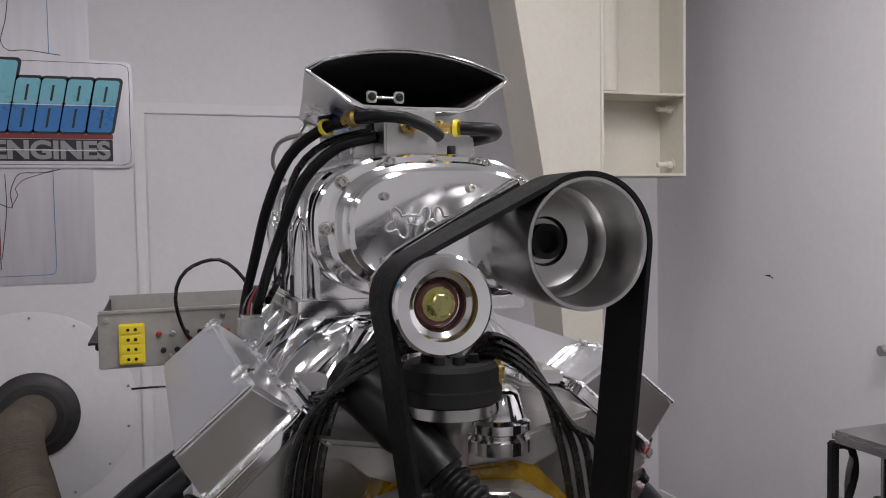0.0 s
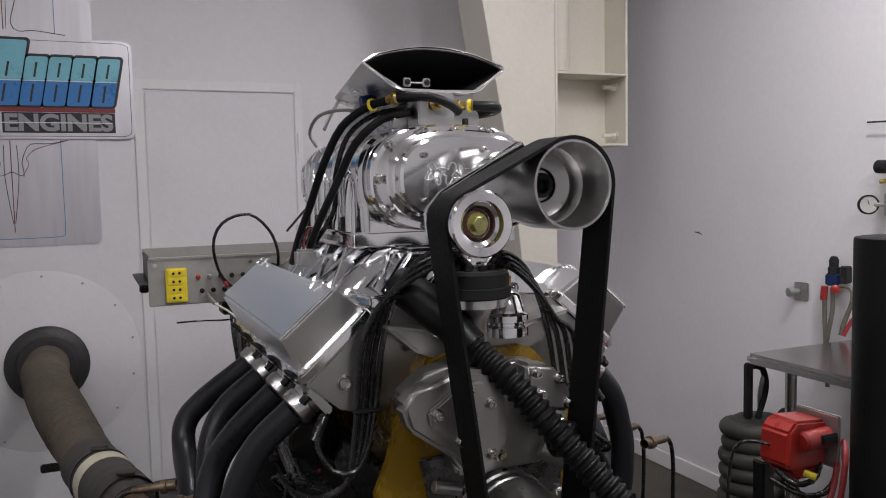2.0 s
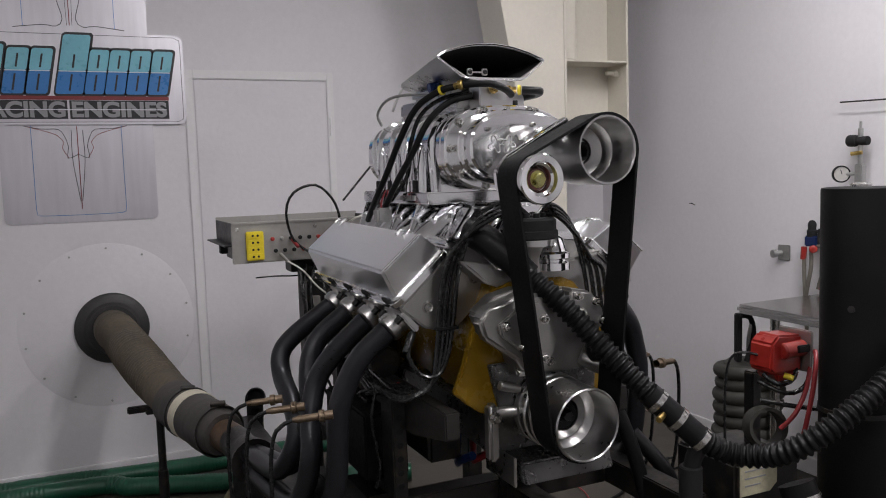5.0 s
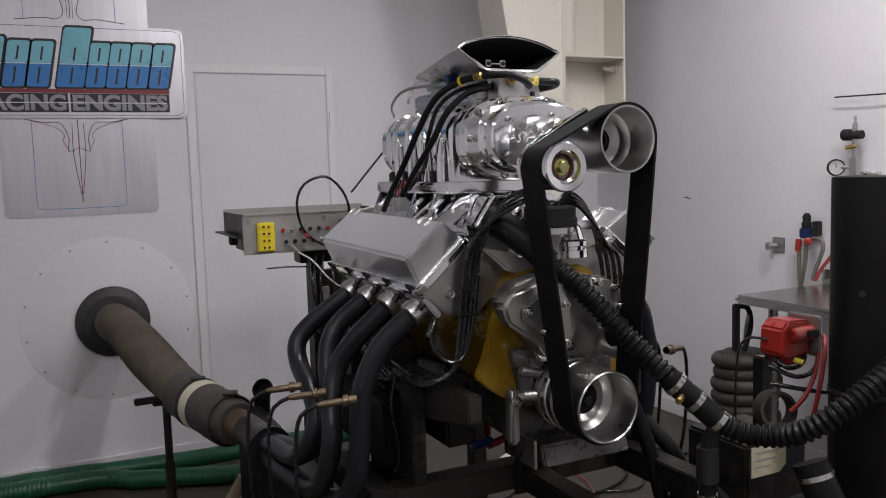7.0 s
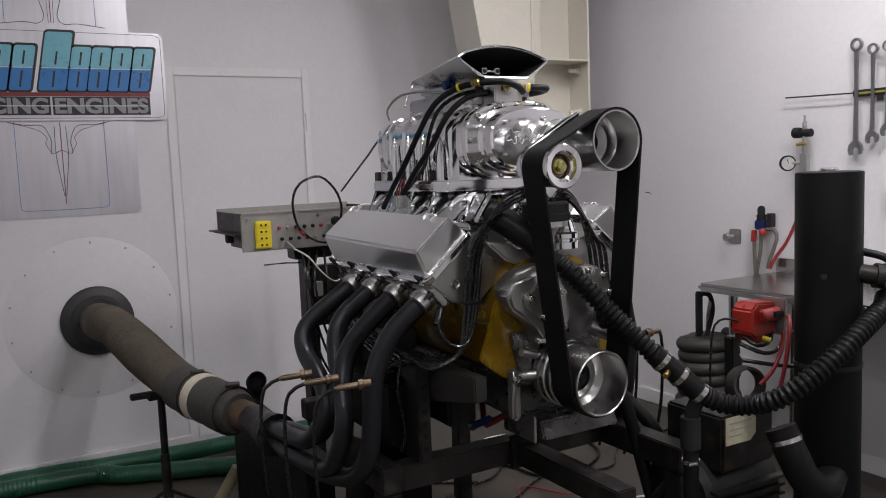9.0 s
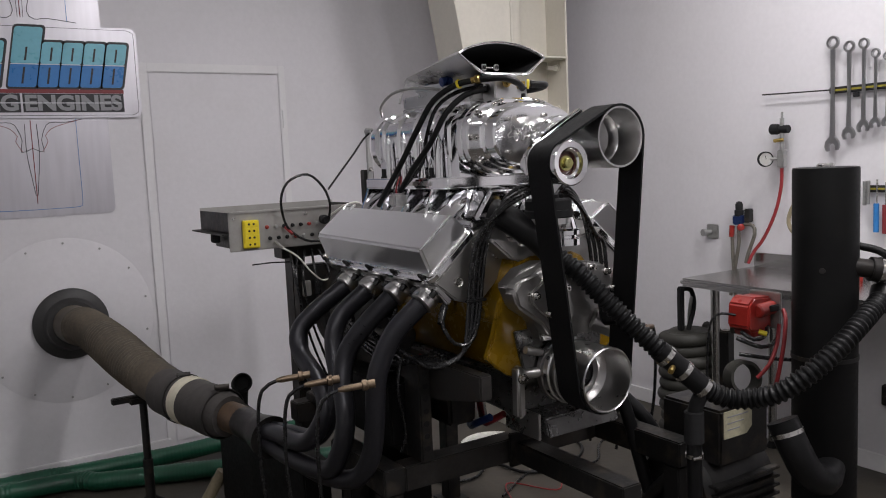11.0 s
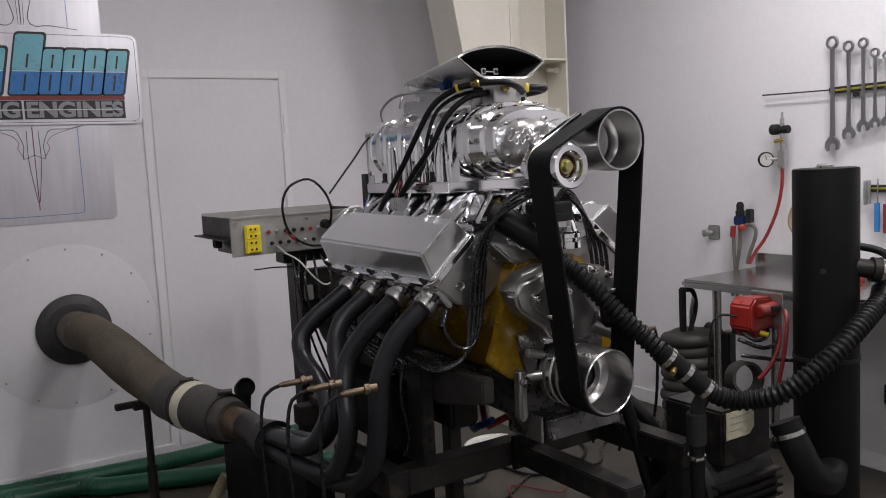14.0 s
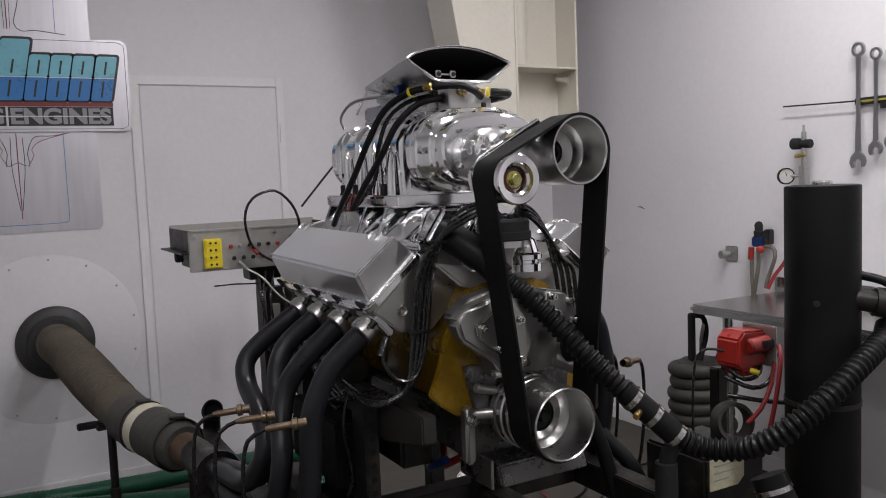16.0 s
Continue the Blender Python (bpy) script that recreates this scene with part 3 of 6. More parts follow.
        for dy in (-0.052, 0.052):
            q, w = uv(-0.004, -0.03), uv(-0.03, -0.03)
            part("header_bolt", hexbolt(mx((q[0], y + dy, q[1]), side), mx((w[0] + 0.006, y + dy, w[1] + 0.004), side), 0.0085), M_BLACKBOLT, head)
    # plain front face details of the head
    for u, n in ((0.06, -0.06), (0.17, -0.03), (0.2, -0.1)):
        a, b = uv(u, n)
        part("end_plug", lathe([(0, 0.004), (0.009, 0.004), (0.012, 0.008), (0.016, 0)], mx((a, HEAD_Y0 + 0.006, b), side), mx((a, 0, b), side), 14), M_BOLT, head)
    # header tubes
    s = uv(-0.04, -0.048)
    tubes = [
        [(s[0], 1.235, s[1]), (-0.115, 1.262, 1.068), (-0.15, 1.282, 0.998), (-0.172, 1.293, 0.92), (-0.175, 1.308, 0.8), (-0.18, 1.335, 0.7), (-0.2, 1.4, 0.622), (-0.235, 1.55, 0.595), (-0.268, 1.75, 0.612), (-0.295, 1.95, 0.64)],
        [(s[0], 1.4, s[1]), (-0.132, 1.44, 1.046), (-0.176, 1.468, 0.97), (-0.203, 1.445, 0.885), (-0.218, 1.405, 0.8), (-0.232, 1.425, 0.7), (-0.25, 1.5, 0.628), (-0.285, 1.7, 0.622), (-0.31, 1.95, 0.64)],
        [(s[0], 1.562, s[1]), (-0.123, 1.585, 1.072), (-0.16, 1.575, 1.02), (-0.18, 1.54, 0.962), (-0.19, 1.505, 0.88), (-0.215, 1.53, 0.77), (-0.235, 1.6, 0.698), (-0.265, 1.75, 0.68), (-0.295, 1.95, 0.655)],
        [(s[0], 1.712, s[1]), (-0.16, 1.745, 1.05), (-0.207, 1.748, 0.995), (-0.216, 1.71, 0.935), (-0.217, 1.605, 0.885), (-0.222, 1.53, 0.825), (-0.24, 1.53, 0.76), (-0.268, 1.6, 0.69), (-0.295, 1.78, 0.676), (-0.31, 1.95, 0.655)],
    ]
    for pts in tubes:
        part("header_tube", hose([mx(p, side) for p in pts], 0.0285, 20, 0.012), M_HEADER, engine, "graphite coated exhaust header tube")
    part("collector", sweep(smooth_path([mx(p, side) for p in ((-0.288, 1.84, 0.645), (-0.294, 1.9, 0.647), (-0.305, 2.07, 0.645))], 0.02), lambda q: 0.072 - 0.018 * min(1, q / 0.1), 24), M_HEADER2, engine, "heat-dulled steel exhaust collector")
    # oxygen sensors with leads
    for sx, sy, sz in ((-0.2, 1.245, 0.937), (-0.23, 1.405, 0.922), (-0.25, 1.57, 0.905)):
        a, b = (sx, sy, sz), (sx - 0.09, sy + 0.03, sz - 0.008)
        sensor = part("sensor", lathe([(0.012, 0), (0.012, 0.02), (0.016, 0.022), (0.016, 0.034), (0.0095, 0.036), (0.0095, 0.085), (0.006, 0.1), (0, 0.1)], mx(a, side), mx(b, side), 12), M_PROBE, engine, "heat-tinted steel exhaust gas probe")
        pts = [b, (b[0] - 0.04, b[1] + 0.03, b[2] - 0.03), (b[0] - 0.055, b[1] + 0.04, b[2] - 0.12), (b[0] - 0.05, b[1] + 0.05, b[2] - 0.3), (b[0] - 0.02, b[1] + 0.08, b[2] - 0.5)]
        part("probe_lead", hose([mx(p, side) for p in pts], 0.0055, 8), M_WIRE, sensor)

# intake manifold: polished runners under the blower
MZ0, MZ1 = 1.435, 1.472
mani = part("intake_manifold", prism([(0.19, MZ0 + 0.0), (0.41, MZ0), (0.44, 1.36), (0.40, 1.29), (0.2, 1.29), (0.16, 1.36)], 1.3, 1.86, "y", 0.01, seg=3), M_CHROME, engine, "polished aluminium intake manifold")
for side in (-1, 1):
    for k in range(4):
        y = 1.37 + k * 0.14
        bm = hose([mx(p, side) for p in ((0.25, y, 1.41), (0.185, y, 1.385), (0.13, y, 1.34), (0.1, y, 1.30))], 0.048, 16, 0.012)
        part("runner", bm, M_CHROME, mani, "polished intake runner")
        part("runner_web", prism([(p, q) for p, q in bankp([(0.13, 1.455), (0.2, 1.455), (0.2, 1.36), (0.085, 1.345)], side)], y + 0.058, y + 0.07, "y", 0.003), M_CHROME, mani)
    part("manifold_flange", prism(bankp([uv(0.2, 0.0), uv(0.262, -0.045), uv(0.275, -0.03), uv(0.213, 0.018)], side), 1.19, 1.85, "y", 0.005), M_CHROME, mani, "polished manifold flange")
    # front slanted end of the manifold
    part("end_web", prism(bankp([(0.2, 1.44), (0.27, 1.44), (0.27, 1.28), (0.1, 1.30)], side), 1.235, 1.3, "y", 0.012, seg=3), M_CHROME, mani)
bplate = part("blower_plate", box(0.105, 2 * CX - 0.105, 1.315, 1.83, 1.44, 1.474, 0.004, seg=3), M_CHROME, engine, "polished thick blower base plate")
part("name_bar", box(0.1025, 0.106, 1.4, 1.58, 1.45, 1.464, 0.0005), M_SATIN, bplate)

# blower case: rounded two-lobe section swept along Y with rounded shoulders
BZ = 1.585


def lobe(w, h, n=160):
    pts = []
    for k in range(n):
        a = math.tau * k / n
        c, s = math.cos(a), math.sin(a)
        e = 2 / 2.6
        pts.append((CX + w * math.copysign(abs(c) ** e, c), BZ + h * math.copysign(abs(s) ** e, s)))
    return pts


def loft(sections, bm=None, cap=True):
    t = bmesh.new()
    rings = [[t.verts.new((p, y, q)) for p, q in pts] for y, pts in sections]
    n = len(rings[0])
    for a, b in zip(rings, rings[1:]):
        for k in range(n):
            t.faces.new((a[k], a[(k + 1) % n], b[(k + 1) % n], b[k]))
    if cap:
        t.faces.new(rings[0])
        t.faces.new(rings[-1][::-1])
    bmesh.ops.recalc_face_normals(t, faces=t.faces)
    return merge(bm, t)




def arch(w, h, n=48, foot=1.473):
    pts = []
    for k in range(n + 1):
        a = math.pi * k / n
        c, q = math.cos(a), math.sin(a)
        pts.append((CX + w * math.copysign(abs(c) ** 0.6, c), BZ + h * q ** 0.66))
    return pts + [(CX - w * 0.985, foot), (CX + w * 0.985, foot)]


blower = part("blower_case", loft([(1.298, arch(0.165, 0.102)), (1.775, arch(0.165, 0.102))]), M_CHROME, engine, "polished supercharger case", smooth=25)
for k in range(5):
    y = 1.35 + k * 0.1
    part("case_rib", loft([(y - 0.017, arch(0.1655, 0.1025, foot=1.52)), (y - 0.008, arch(0.172, 0.109, foot=1.54)), (y + 0.008, arch(0.172, 0.109, foot=1.54)), (y + 0.017, arch(0.1655, 0.1025, foot=1.52))]), M_CHROME, blower, "polished case rib", smooth=20)
part("rear_cover", loft([(1.775, lobe(0.182, 0.11)), (1.803, lobe(0.182, 0.11)), (1.81, lobe(0.174, 0.102)), (1.845, lobe(0.166, 0.094)), (1.855, lobe(0.158, 0.086))]), M_CHROME, blower, "polished rear bearing cover", smooth=18)
part("front_flange", loft([(1.222, lobe(0.179, 0.107)), (1.226, lobe(0.184, 0.111)), (1.246, lobe(0.184, 0.111)), (1.2485, lobe(0.179, 0.107)), (1.252, lobe(0.179, 0.107)), (1.2545, lobe(0.184, 0.111)), (1.276, lobe(0.184, 0.111)), (1.279, lobe(0.176, 0.105)), (1.3, lobe(0.173, 0.102))]), M_CHROME, blower, "polished front bearing flange", smooth=18)
fc = part("front_cover", loft([(1.224, lobe(0.16, 0.098)), (1.196, lobe(0.16, 0.098)), (1.192, lobe(0.157, 0.095)), (1.189, lobe(0.15, 0.088)), (1.15, lobe(0.148, 0.086)), (1.1445, lobe(0.143, 0.081))]), M_CHROME, blower, "polished gear cover with a raised badge", smooth=18)
SN = (0.383, 1.565)
part("snout", lathe([(0, 0), (0.086, 0.0), (0.086, 0.042), (0.082, 0.046), (0.074, 0.047), (0.074, 0.066), (0.071, 0.07), (0.06, 0.071), (0.058, 0.09), (0.052, 0.124), (0.03, 0.126), (0.03, 0.15), (0, 0.15)], (SN[0], 1.2, SN[1]), (SN[0], 0, SN[1]), 40), M_CHROME, blower, "polished drive snout")
flo = lobe(0.168, 0.102, 40)
for k in range(0, 40, 4):
    p = flo[k]
    part("cover_bolt", capbolt((p[0], 1.223, p[1]), (p[0], 1.209, p[1]), 0.0075), M_BOLT, blower)
for p in ((0.221, 1.675), (0.301, 1.681), (0.382, 1.679)):
    part("cover_bolt", capbolt((p[0], 1.223, p[1]), (p[0], 1.207, p[1]), 0.008), M_BOLT, blower)
# raised wavy badge shape on the gear cover
for off, turn in ((0.0, 0.4), (0.034, 1.25), (0.06, 0.2)):
    ring = [(0.222 + off + (0.0165 + 0.0062 * math.cos(4 * a)) * math.cos(a + turn), 1.1435, 1.592 + (0.0165 + 0.0062 * math.cos(4 * a)) * math.sin(a + turn)) for a in [k * math.tau / 36 for k in range(37)]]
    part("badge", hose(ring, 0.0016, 6, 0.004), M_SATIN, blower)
for p in ((0.2, 1.63), (0.33, 1.64), (0.2, 1.54), (0.29, 1.53), (0.345, 1.6)):
    part("badge_bolt", capbolt((p[0], 1.147, p[1]), (p[0], 1.134, p[1]), 0.006), M_BOLT, blower)
# posts and studs along both case sides
for side in (-1, 1):
    for k in range(4):
        y = 1.385 + k * 0.1
        part("case_post", lathe([(0.012, 0), (0.012, 0.105), (0.01, 0.115), (0.0, 0.145)], mx((0.122, y, 1.474), side), mx((0.122, y, 2), side), 16), M_CHROME, blower, "polished case post")
        part("stud_nut", hexbolt(mx((0.118, y + 0.036, 1.474), side), mx((0.118, y + 0.036, 1.505), side), 0.0085), M_BLACKBOLT, blower)
# top flange on the case under the hat
part("top_flange", box(0.2, 2 * CX - 0.2, 1.32, 1.72, 1.676, 1.698, 0.003), M_CHROME, blower)

# injector hat and scoop
hat = part("injector_hat", box(0.19, 2 * CX - 0.2, 1.3, 1.7, 1.694, 1.735, 0.006), M_SATIN, engine, "machined aluminium injector base")
part("hat_throat", box(0.21, 2 * CX - 0.22, 1.32, 1.66, 1.735, 1.775, 0.012), M_SATIN, hat)
part("front_bracket", box(0.228, 0.31, 1.236, 1.3, 1.694, 1.762, 0.003), M_SATIN, hat, "square aluminium fuel block")
part("bracket_foot", box(0.228, 0.352, 1.225, 1.31, 1.686, 1.695, 0.002), M_SATIN, hat)
for p in ((0.338, 1.245),):
    part("foot_bolt", capbolt((p[0], p[1], 1.695), (p[0], p[1], 1.71), 0.007), M_BLACKBOLT, hat)
SY = 1.235


def mouth(inset=0.0):
    left, right, bl, br = (0.110, 1.817), (0.450, 1.822), (0.196, 1.766), (0.374, 1.769)
    pts = [left]
    n = 14
    for k in range(1, n):
        f = k / n
        pts.append((left[0] + (right[0] - left[0]) * f, 1.82 + 0.037 * (math.sin(math.pi * f) ** 0.75)))
    pts += [right, (0.415, 1.796), br, (0.285, 1.766), bl, (0.150, 1.792)]
    c = (0.283, 1.813)
    if inset:
        pts = [(c[0] + (p - c[0]) * (1 - inset * 0.6), c[1] + (q - c[1]) * (1 - inset * 2.0)) for p, q in pts]
    return pts


def squash(pts, f, cz, fz, cx=0.285):
    return [(cx + (p - cx) * f, cz + (q - 1.813) * fz) for p, q in pts]


m0, m1 = mouth(), mouth(0.045)
outer = [(SY, m0), (1.31, squash(m0, 0.94, 1.81, 0.98)), (1.42, squash(m0, 0.84, 1.803, 0.88)), (1.52, squash(m0, 0.76, 1.797, 0.66)), (1.62, squash(m0, 0.68, 1.79, 0.45)), (1.67, squash(m0, 0.56, 1.783, 0.3))]
inner = [(SY, m1), (1.31, squash(m1, 0.93, 1.81, 0.96)), (1.42, squash(m1, 0.83, 1.803, 0.85)), (1.52, squash(m1, 0.74, 1.797, 0.6))]
bm = loft(outer, None, False)
t = loft(inner, None, False)
bmesh.ops.reverse_faces(t, faces=t.faces)
bm = merge(bm, t)
bm.verts.ensure_lookup_table()
nn = len(m0)
o_end = [bm.verts[len(m0) * 5 + k] for k in range(nn)]
o_front = [bm.verts[k] for k in range(nn)]
i_front = [bm.verts[nn * 6 + k] for k in range(nn)]
bm.faces.new(o_end)
for k in range(nn):
    bm.faces.new((o_front[k], o_front[(k + 1) % nn], i_front[(k + 1) % nn], i_front[k]))
bmesh.ops.recalc_face_normals(bm, faces=bm.faces)
SKEW = Matrix(((1, 0, 0, 0), (0.13, 1, 0, -0.13 * 0.11), (0, 0, 1, 0), (0, 0, 0, 1)))
bm.transform(SKEW)
scoop = part("air_scoop", bm, M_SATIN, engine, "polished aluminium air scoop with a black mouth", smooth=50)
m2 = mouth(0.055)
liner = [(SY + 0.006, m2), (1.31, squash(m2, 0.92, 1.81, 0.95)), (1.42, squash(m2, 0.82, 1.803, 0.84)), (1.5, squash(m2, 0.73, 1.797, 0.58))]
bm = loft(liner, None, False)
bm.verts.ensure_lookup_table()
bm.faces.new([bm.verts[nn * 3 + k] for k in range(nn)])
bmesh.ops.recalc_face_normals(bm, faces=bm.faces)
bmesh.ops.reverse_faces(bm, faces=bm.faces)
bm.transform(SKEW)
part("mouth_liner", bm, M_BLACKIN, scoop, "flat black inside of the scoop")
part("rim", hose([(p, SY + 0.13 * (p - 0.11), q) for p, q in m0] + [(m0[0][0], SY, m0[0][1])], 0.0026, 8, 0.01), M_CHROME, scoop, "bright scoop rim")
for p in (0.218, 0.262):
    part("butterfly_bracket", box(p - 0.008, p + 0.008, 1.268, 1.276, 1.777, 1.795, 0.002), M_SATIN, scoop)
    part("butterfly_bolt", capbolt((p, 1.268, 1.786), (p, 1.264, 1.786), 0.0045), M_BLACKBOLT, scoop)
part("butterfly_shaft", rod((0.226, 1.273, 1.785), (0.254, 1.273, 1.785), 0.0035), M_BOLT, scoop)
part("scoop_lever", hose([(0.186, 1.64, 1.787), (0.18, 1.648, 1.782), (0.152, 1.64, 1.737), (0.138, 1.63, 1.712)], 0.004, 8), M_SATIN, scoop)
part("lever_pivot", rod((0.2, 1.62, 1.784), (0.178, 1.634, 1.79), 0.008, 14), M_SATIN, scoop)

# fuel hoses round the hat
part("fuel_hose", hose([(0.305, 1.205, 1.72), (0.283, 1.195, 1.733), (0.25, 1.2, 1.746), (0.222, 1.215, 1.75), (0.19, 1.25, 1.75)], 0.0095, 12), M_RUBBER, engine, "black rubber fuel hose")
part("fuel_hose", hose([(0.345, 1.22, 1.735), (0.37, 1.21, 1.733), (0.4, 1.22, 1.733), (0.42, 1.27, 1.73), (0.4, 1.33, 1.725)], 0.0105, 12), M_RUBBER, engine, "black rubber fuel hose")
for a, b in (((0.31, 1.245, 1.736), (0.345, 1.22, 1.735)), ((0.19, 1.25, 1.752), (0.165, 1.29, 1.745)), ((0.26, 1.235, 1.735), (0.27, 1.215, 1.743))):
    fit_ = part("fuel_fitting", lathe([(0.009, 0), (0.013, 0.004), (0.013, 0.014), (0.009, 0.016), (0.009, 0.028), (0, 0.028)], a, b, 8), M_BRASS, engine, "brass hose fitting")
for p, q in (((0.336, 1.226, 1.7352), (0.343, 1.2205, 1.735)), ((0.155, 1.305, 1.742), (0.15, 1.315, 1.74))):
    part("hose_ring", lathe([(0.0105, 0), (0.0135, 0.001), (0.0135, 0.007), (0.0105, 0.008)], p, q, 16), M_YELLOW, engine, "yellow hose ring")
part("fuel_hose", hose([(0.18, 1.28, 1.748), (0.15, 1.315, 1.74), (0.105, 1.37, 1.70), (0.075, 1.42, 1.62), (0.06, 1.49, 1.53), (0.05, 1.57, 1.45), (0.05, 1.64, 1.39)], 0.0088, 12), M_RUBBER, engine, "long black rubber hose over the blower")
part("fuel_hose", hose([(0.225, 1.27, 1.725), (0.17, 1.3, 1.71), (0.12, 1.33, 1.66), (0.09, 1.37, 1.58), (0.075, 1.46, 1.50), (0.065, 1.53, 1.43)], 0.0088, 12), M_RUBBER, engine, "long black rubber hose over the blower")
part("control_wire", hose([(0.22, 1.28, 1.735), (0.16, 1.33, 1.72), (0.12, 1.38, 1.68), (0.1, 1.41, 1.6), (0.105, 1.45, 1.52), (0.085, 1.53, 1.45)], 0.006, 8), M_WIRE, engine)
plug = part("wire_plug", box(0.03, 0.075, 1.5, 1.54, 1.39, 1.43, 0.006), M_GALV, engine, "grey connector with red wires")
for k in range(4):
    part("plug_wire", hose([(0.04 + 0.009 * k, 1.52, 1.428), (0.045 + 0.008 * k, 1.525, 1.45), (0.065 + 0.003 * k, 1.53, 1.48)], 0.0028, 6, 0.01), M_REDHOSE if k % 2 else M_WIRE, plug)
part("return_line", hose([(0.21, 1.5, 1.745), (0.16, 1.58, 1.755), (0.13, 1.66, 1.745), (0.13, 1.74, 1.71), (0.16, 1.79, 1.68)], 0.0045, 10), M_GALV, engine, "braided steel return line")
part("barrel_valve", rod((0.165, 1.42, 1.758), (0.2, 1.42, 1.765), 0.014, 16), M_BLUE, engine, "blue anodised fuel valve")

# pulleys and belt. All axes run along Y
YB0, YB1 = 0.895, 0.98
TOP, IDL, CRK = (0.383, 1.566, 0.081), (0.193, 1.504, 0.056), (0.308, 0.926, 0.0885)


def pulley(name, c, profile, material, label):
    return part(name, lathe(profile, (c[0], 0, c[1]), (c[0], 5, c[1]), 64), material, engine, label)


R = TOP[2]
pul = pulley("blower_pulley", TOP, [(0.022, 1.02), (0.03, 1.02), (0.033, 1.012), (0.05, 1.01), (0.06, 1.006), (0.063, 0.985), (R - 0.01, 0.977), (R - 0.0075, 0.9), (R - 0.005, 0.8965), (R - 0.001, 0.8965), (R, 0.9), (R, 1.02), (R - 0.006, 1.06), (0.06, 1.075), (0.022, 1.075)], M_PULLEY, "hollow machined aluminium blower pulley")
part("pulley_hub", lathe([(0.0235, 0), (0.0235, 0.03), (0.016, 0.03), (0.014, 0.012), (0, 0.012)], (TOP[0], 1.035, TOP[1]), (TOP[0], 0, TOP[1]), 32), M_BLACKIN, pul, "black pulley hub")
R = CRK[2]
pul = pulley("crank_pulley", CRK, [(0.02, 1.0), (0.036, 1.0), (0.04, 0.985), (0.062, 0.99), (0.066, 0.985), (R - 0.008, 0.975), (R - 0.006, 0.885), (R - 0.003, 0.882), (R, 0.885), (R, 0.996), (R + 0.003, 0.998), (R + 0.003, 1.004), (0.07, 1.006), (0.07, 1.02), (0.02, 1.02)], M_PULLEY, "hollow machined aluminium crank pulley")
part("pulley_bolt", hexbolt((CRK[0], 1.0, CRK[1]), (CRK[0], 0.965, CRK[1]), 0.014), M_BLACKBOLT, pul)
part("hub_ring", lathe([(0.02, 0), (0.034, 0.0), (0.034, 0.014), (0.02, 0.014)], (CRK[0], 1.0, CRK[1]), (CRK[0], 0, CRK[1]), 32), M_BLACKIN, pul)
damper = part("crank_damper", lathe([(0.02, 0), (0.09, 0), (0.094, 0.004), (0.094, 0.022), (0.085, 0.024), (0.085, 0.03), (0.094, 0.032), (0.094, 0.05), (0.07, 0.052), (0.02, 0.052)], (CRK[0], 1.02, CRK[1]), (CRK[0], 5, CRK[1]), 56), M_SATIN, engine, "machined steel crank damper")
for k in range(12):
    a = math.tau * k / 12
    p = Vector((CRK[0] + 0.0935 * math.cos(a), 1.032, CRK[1] + 0.0935 * math.sin(a)))
    part("damper_hole", lathe([(0.006, 0), (0.006, 0.0015), (0, 0.0015)], p, p + Vector((math.cos(a), 0, math.sin(a))), 10), M_BLACKIN, damper)
R = IDL[2]
idl = pulley("idler_pulley", IDL, [(0.022, 0.908), (0.0275, 0.906), (0.031, 0.892), (0.037, 0.889), (0.04, 0.879), (R - 0.002, 0.877), (R + 0.001, 0.88), (R + 0.001, 0.892), (R - 0.003, 0.894), (R - 0.003, 0.942), (R - 0.003, 0.99), (0.022, 0.99)], M_CHROME, "polished idler pulley")
part("washer", lathe([(0.012, 0), (0.0245, 0), (0.0245, 0.008), (0.022, 0.01), (0.012, 0.01)], (IDL[0], 0.909, IDL[1]), (IDL[0], 0, IDL[1]), 32), M_REDRING, idl, "red-brown washer")
part("idler_bolt", hexbolt((IDL[0], 0.9, IDL[1]), (IDL[0], 0.884, IDL[1]), 0.0145), M_ZINC, idl, "yellow zinc hex bolt")
arm = [(0.145, 1.478), (0.225, 1.465), (0.255, 1.51), (0.35, 1.62), (0.335, 1.65), (0.17, 1.559), (0.14, 1.525)]
part("idler_arm", prism(arm, 0.992, 1.012, "y", 0.004), M_CHROME, engine, "polished idler bracket")
part("idler_post", rod((IDL[0], 0.99, IDL[1]), (IDL[0], 1.055, IDL[1]), 0.026, 28), M_CHROME, engine)


def hull_belt(circles, n=240):
    pts = []
    for k in range(n):
        a = math.tau * k / n
        d = Vector((math.cos(a), math.sin(a)))
        best = max(circles, key=lambda c: c[0] * d.x + c[1] * d.y + c[2])
        pts.append((best[0] + best[2] * d.x, best[1] + best[2] * d.y))
    out = []
    for p, q in zip(pts, pts[1:] + pts[:1]):
        out.append(p)
        L = math.hypot(q[0] - p[0], q[1] - p[1])
        m = int(L / 0.0127)
        for j in range(1, m):
            out.append((p[0] + (q[0] - p[0]) * j / m, p[1] + (q[1] - p[1]) * j / m))
    return out


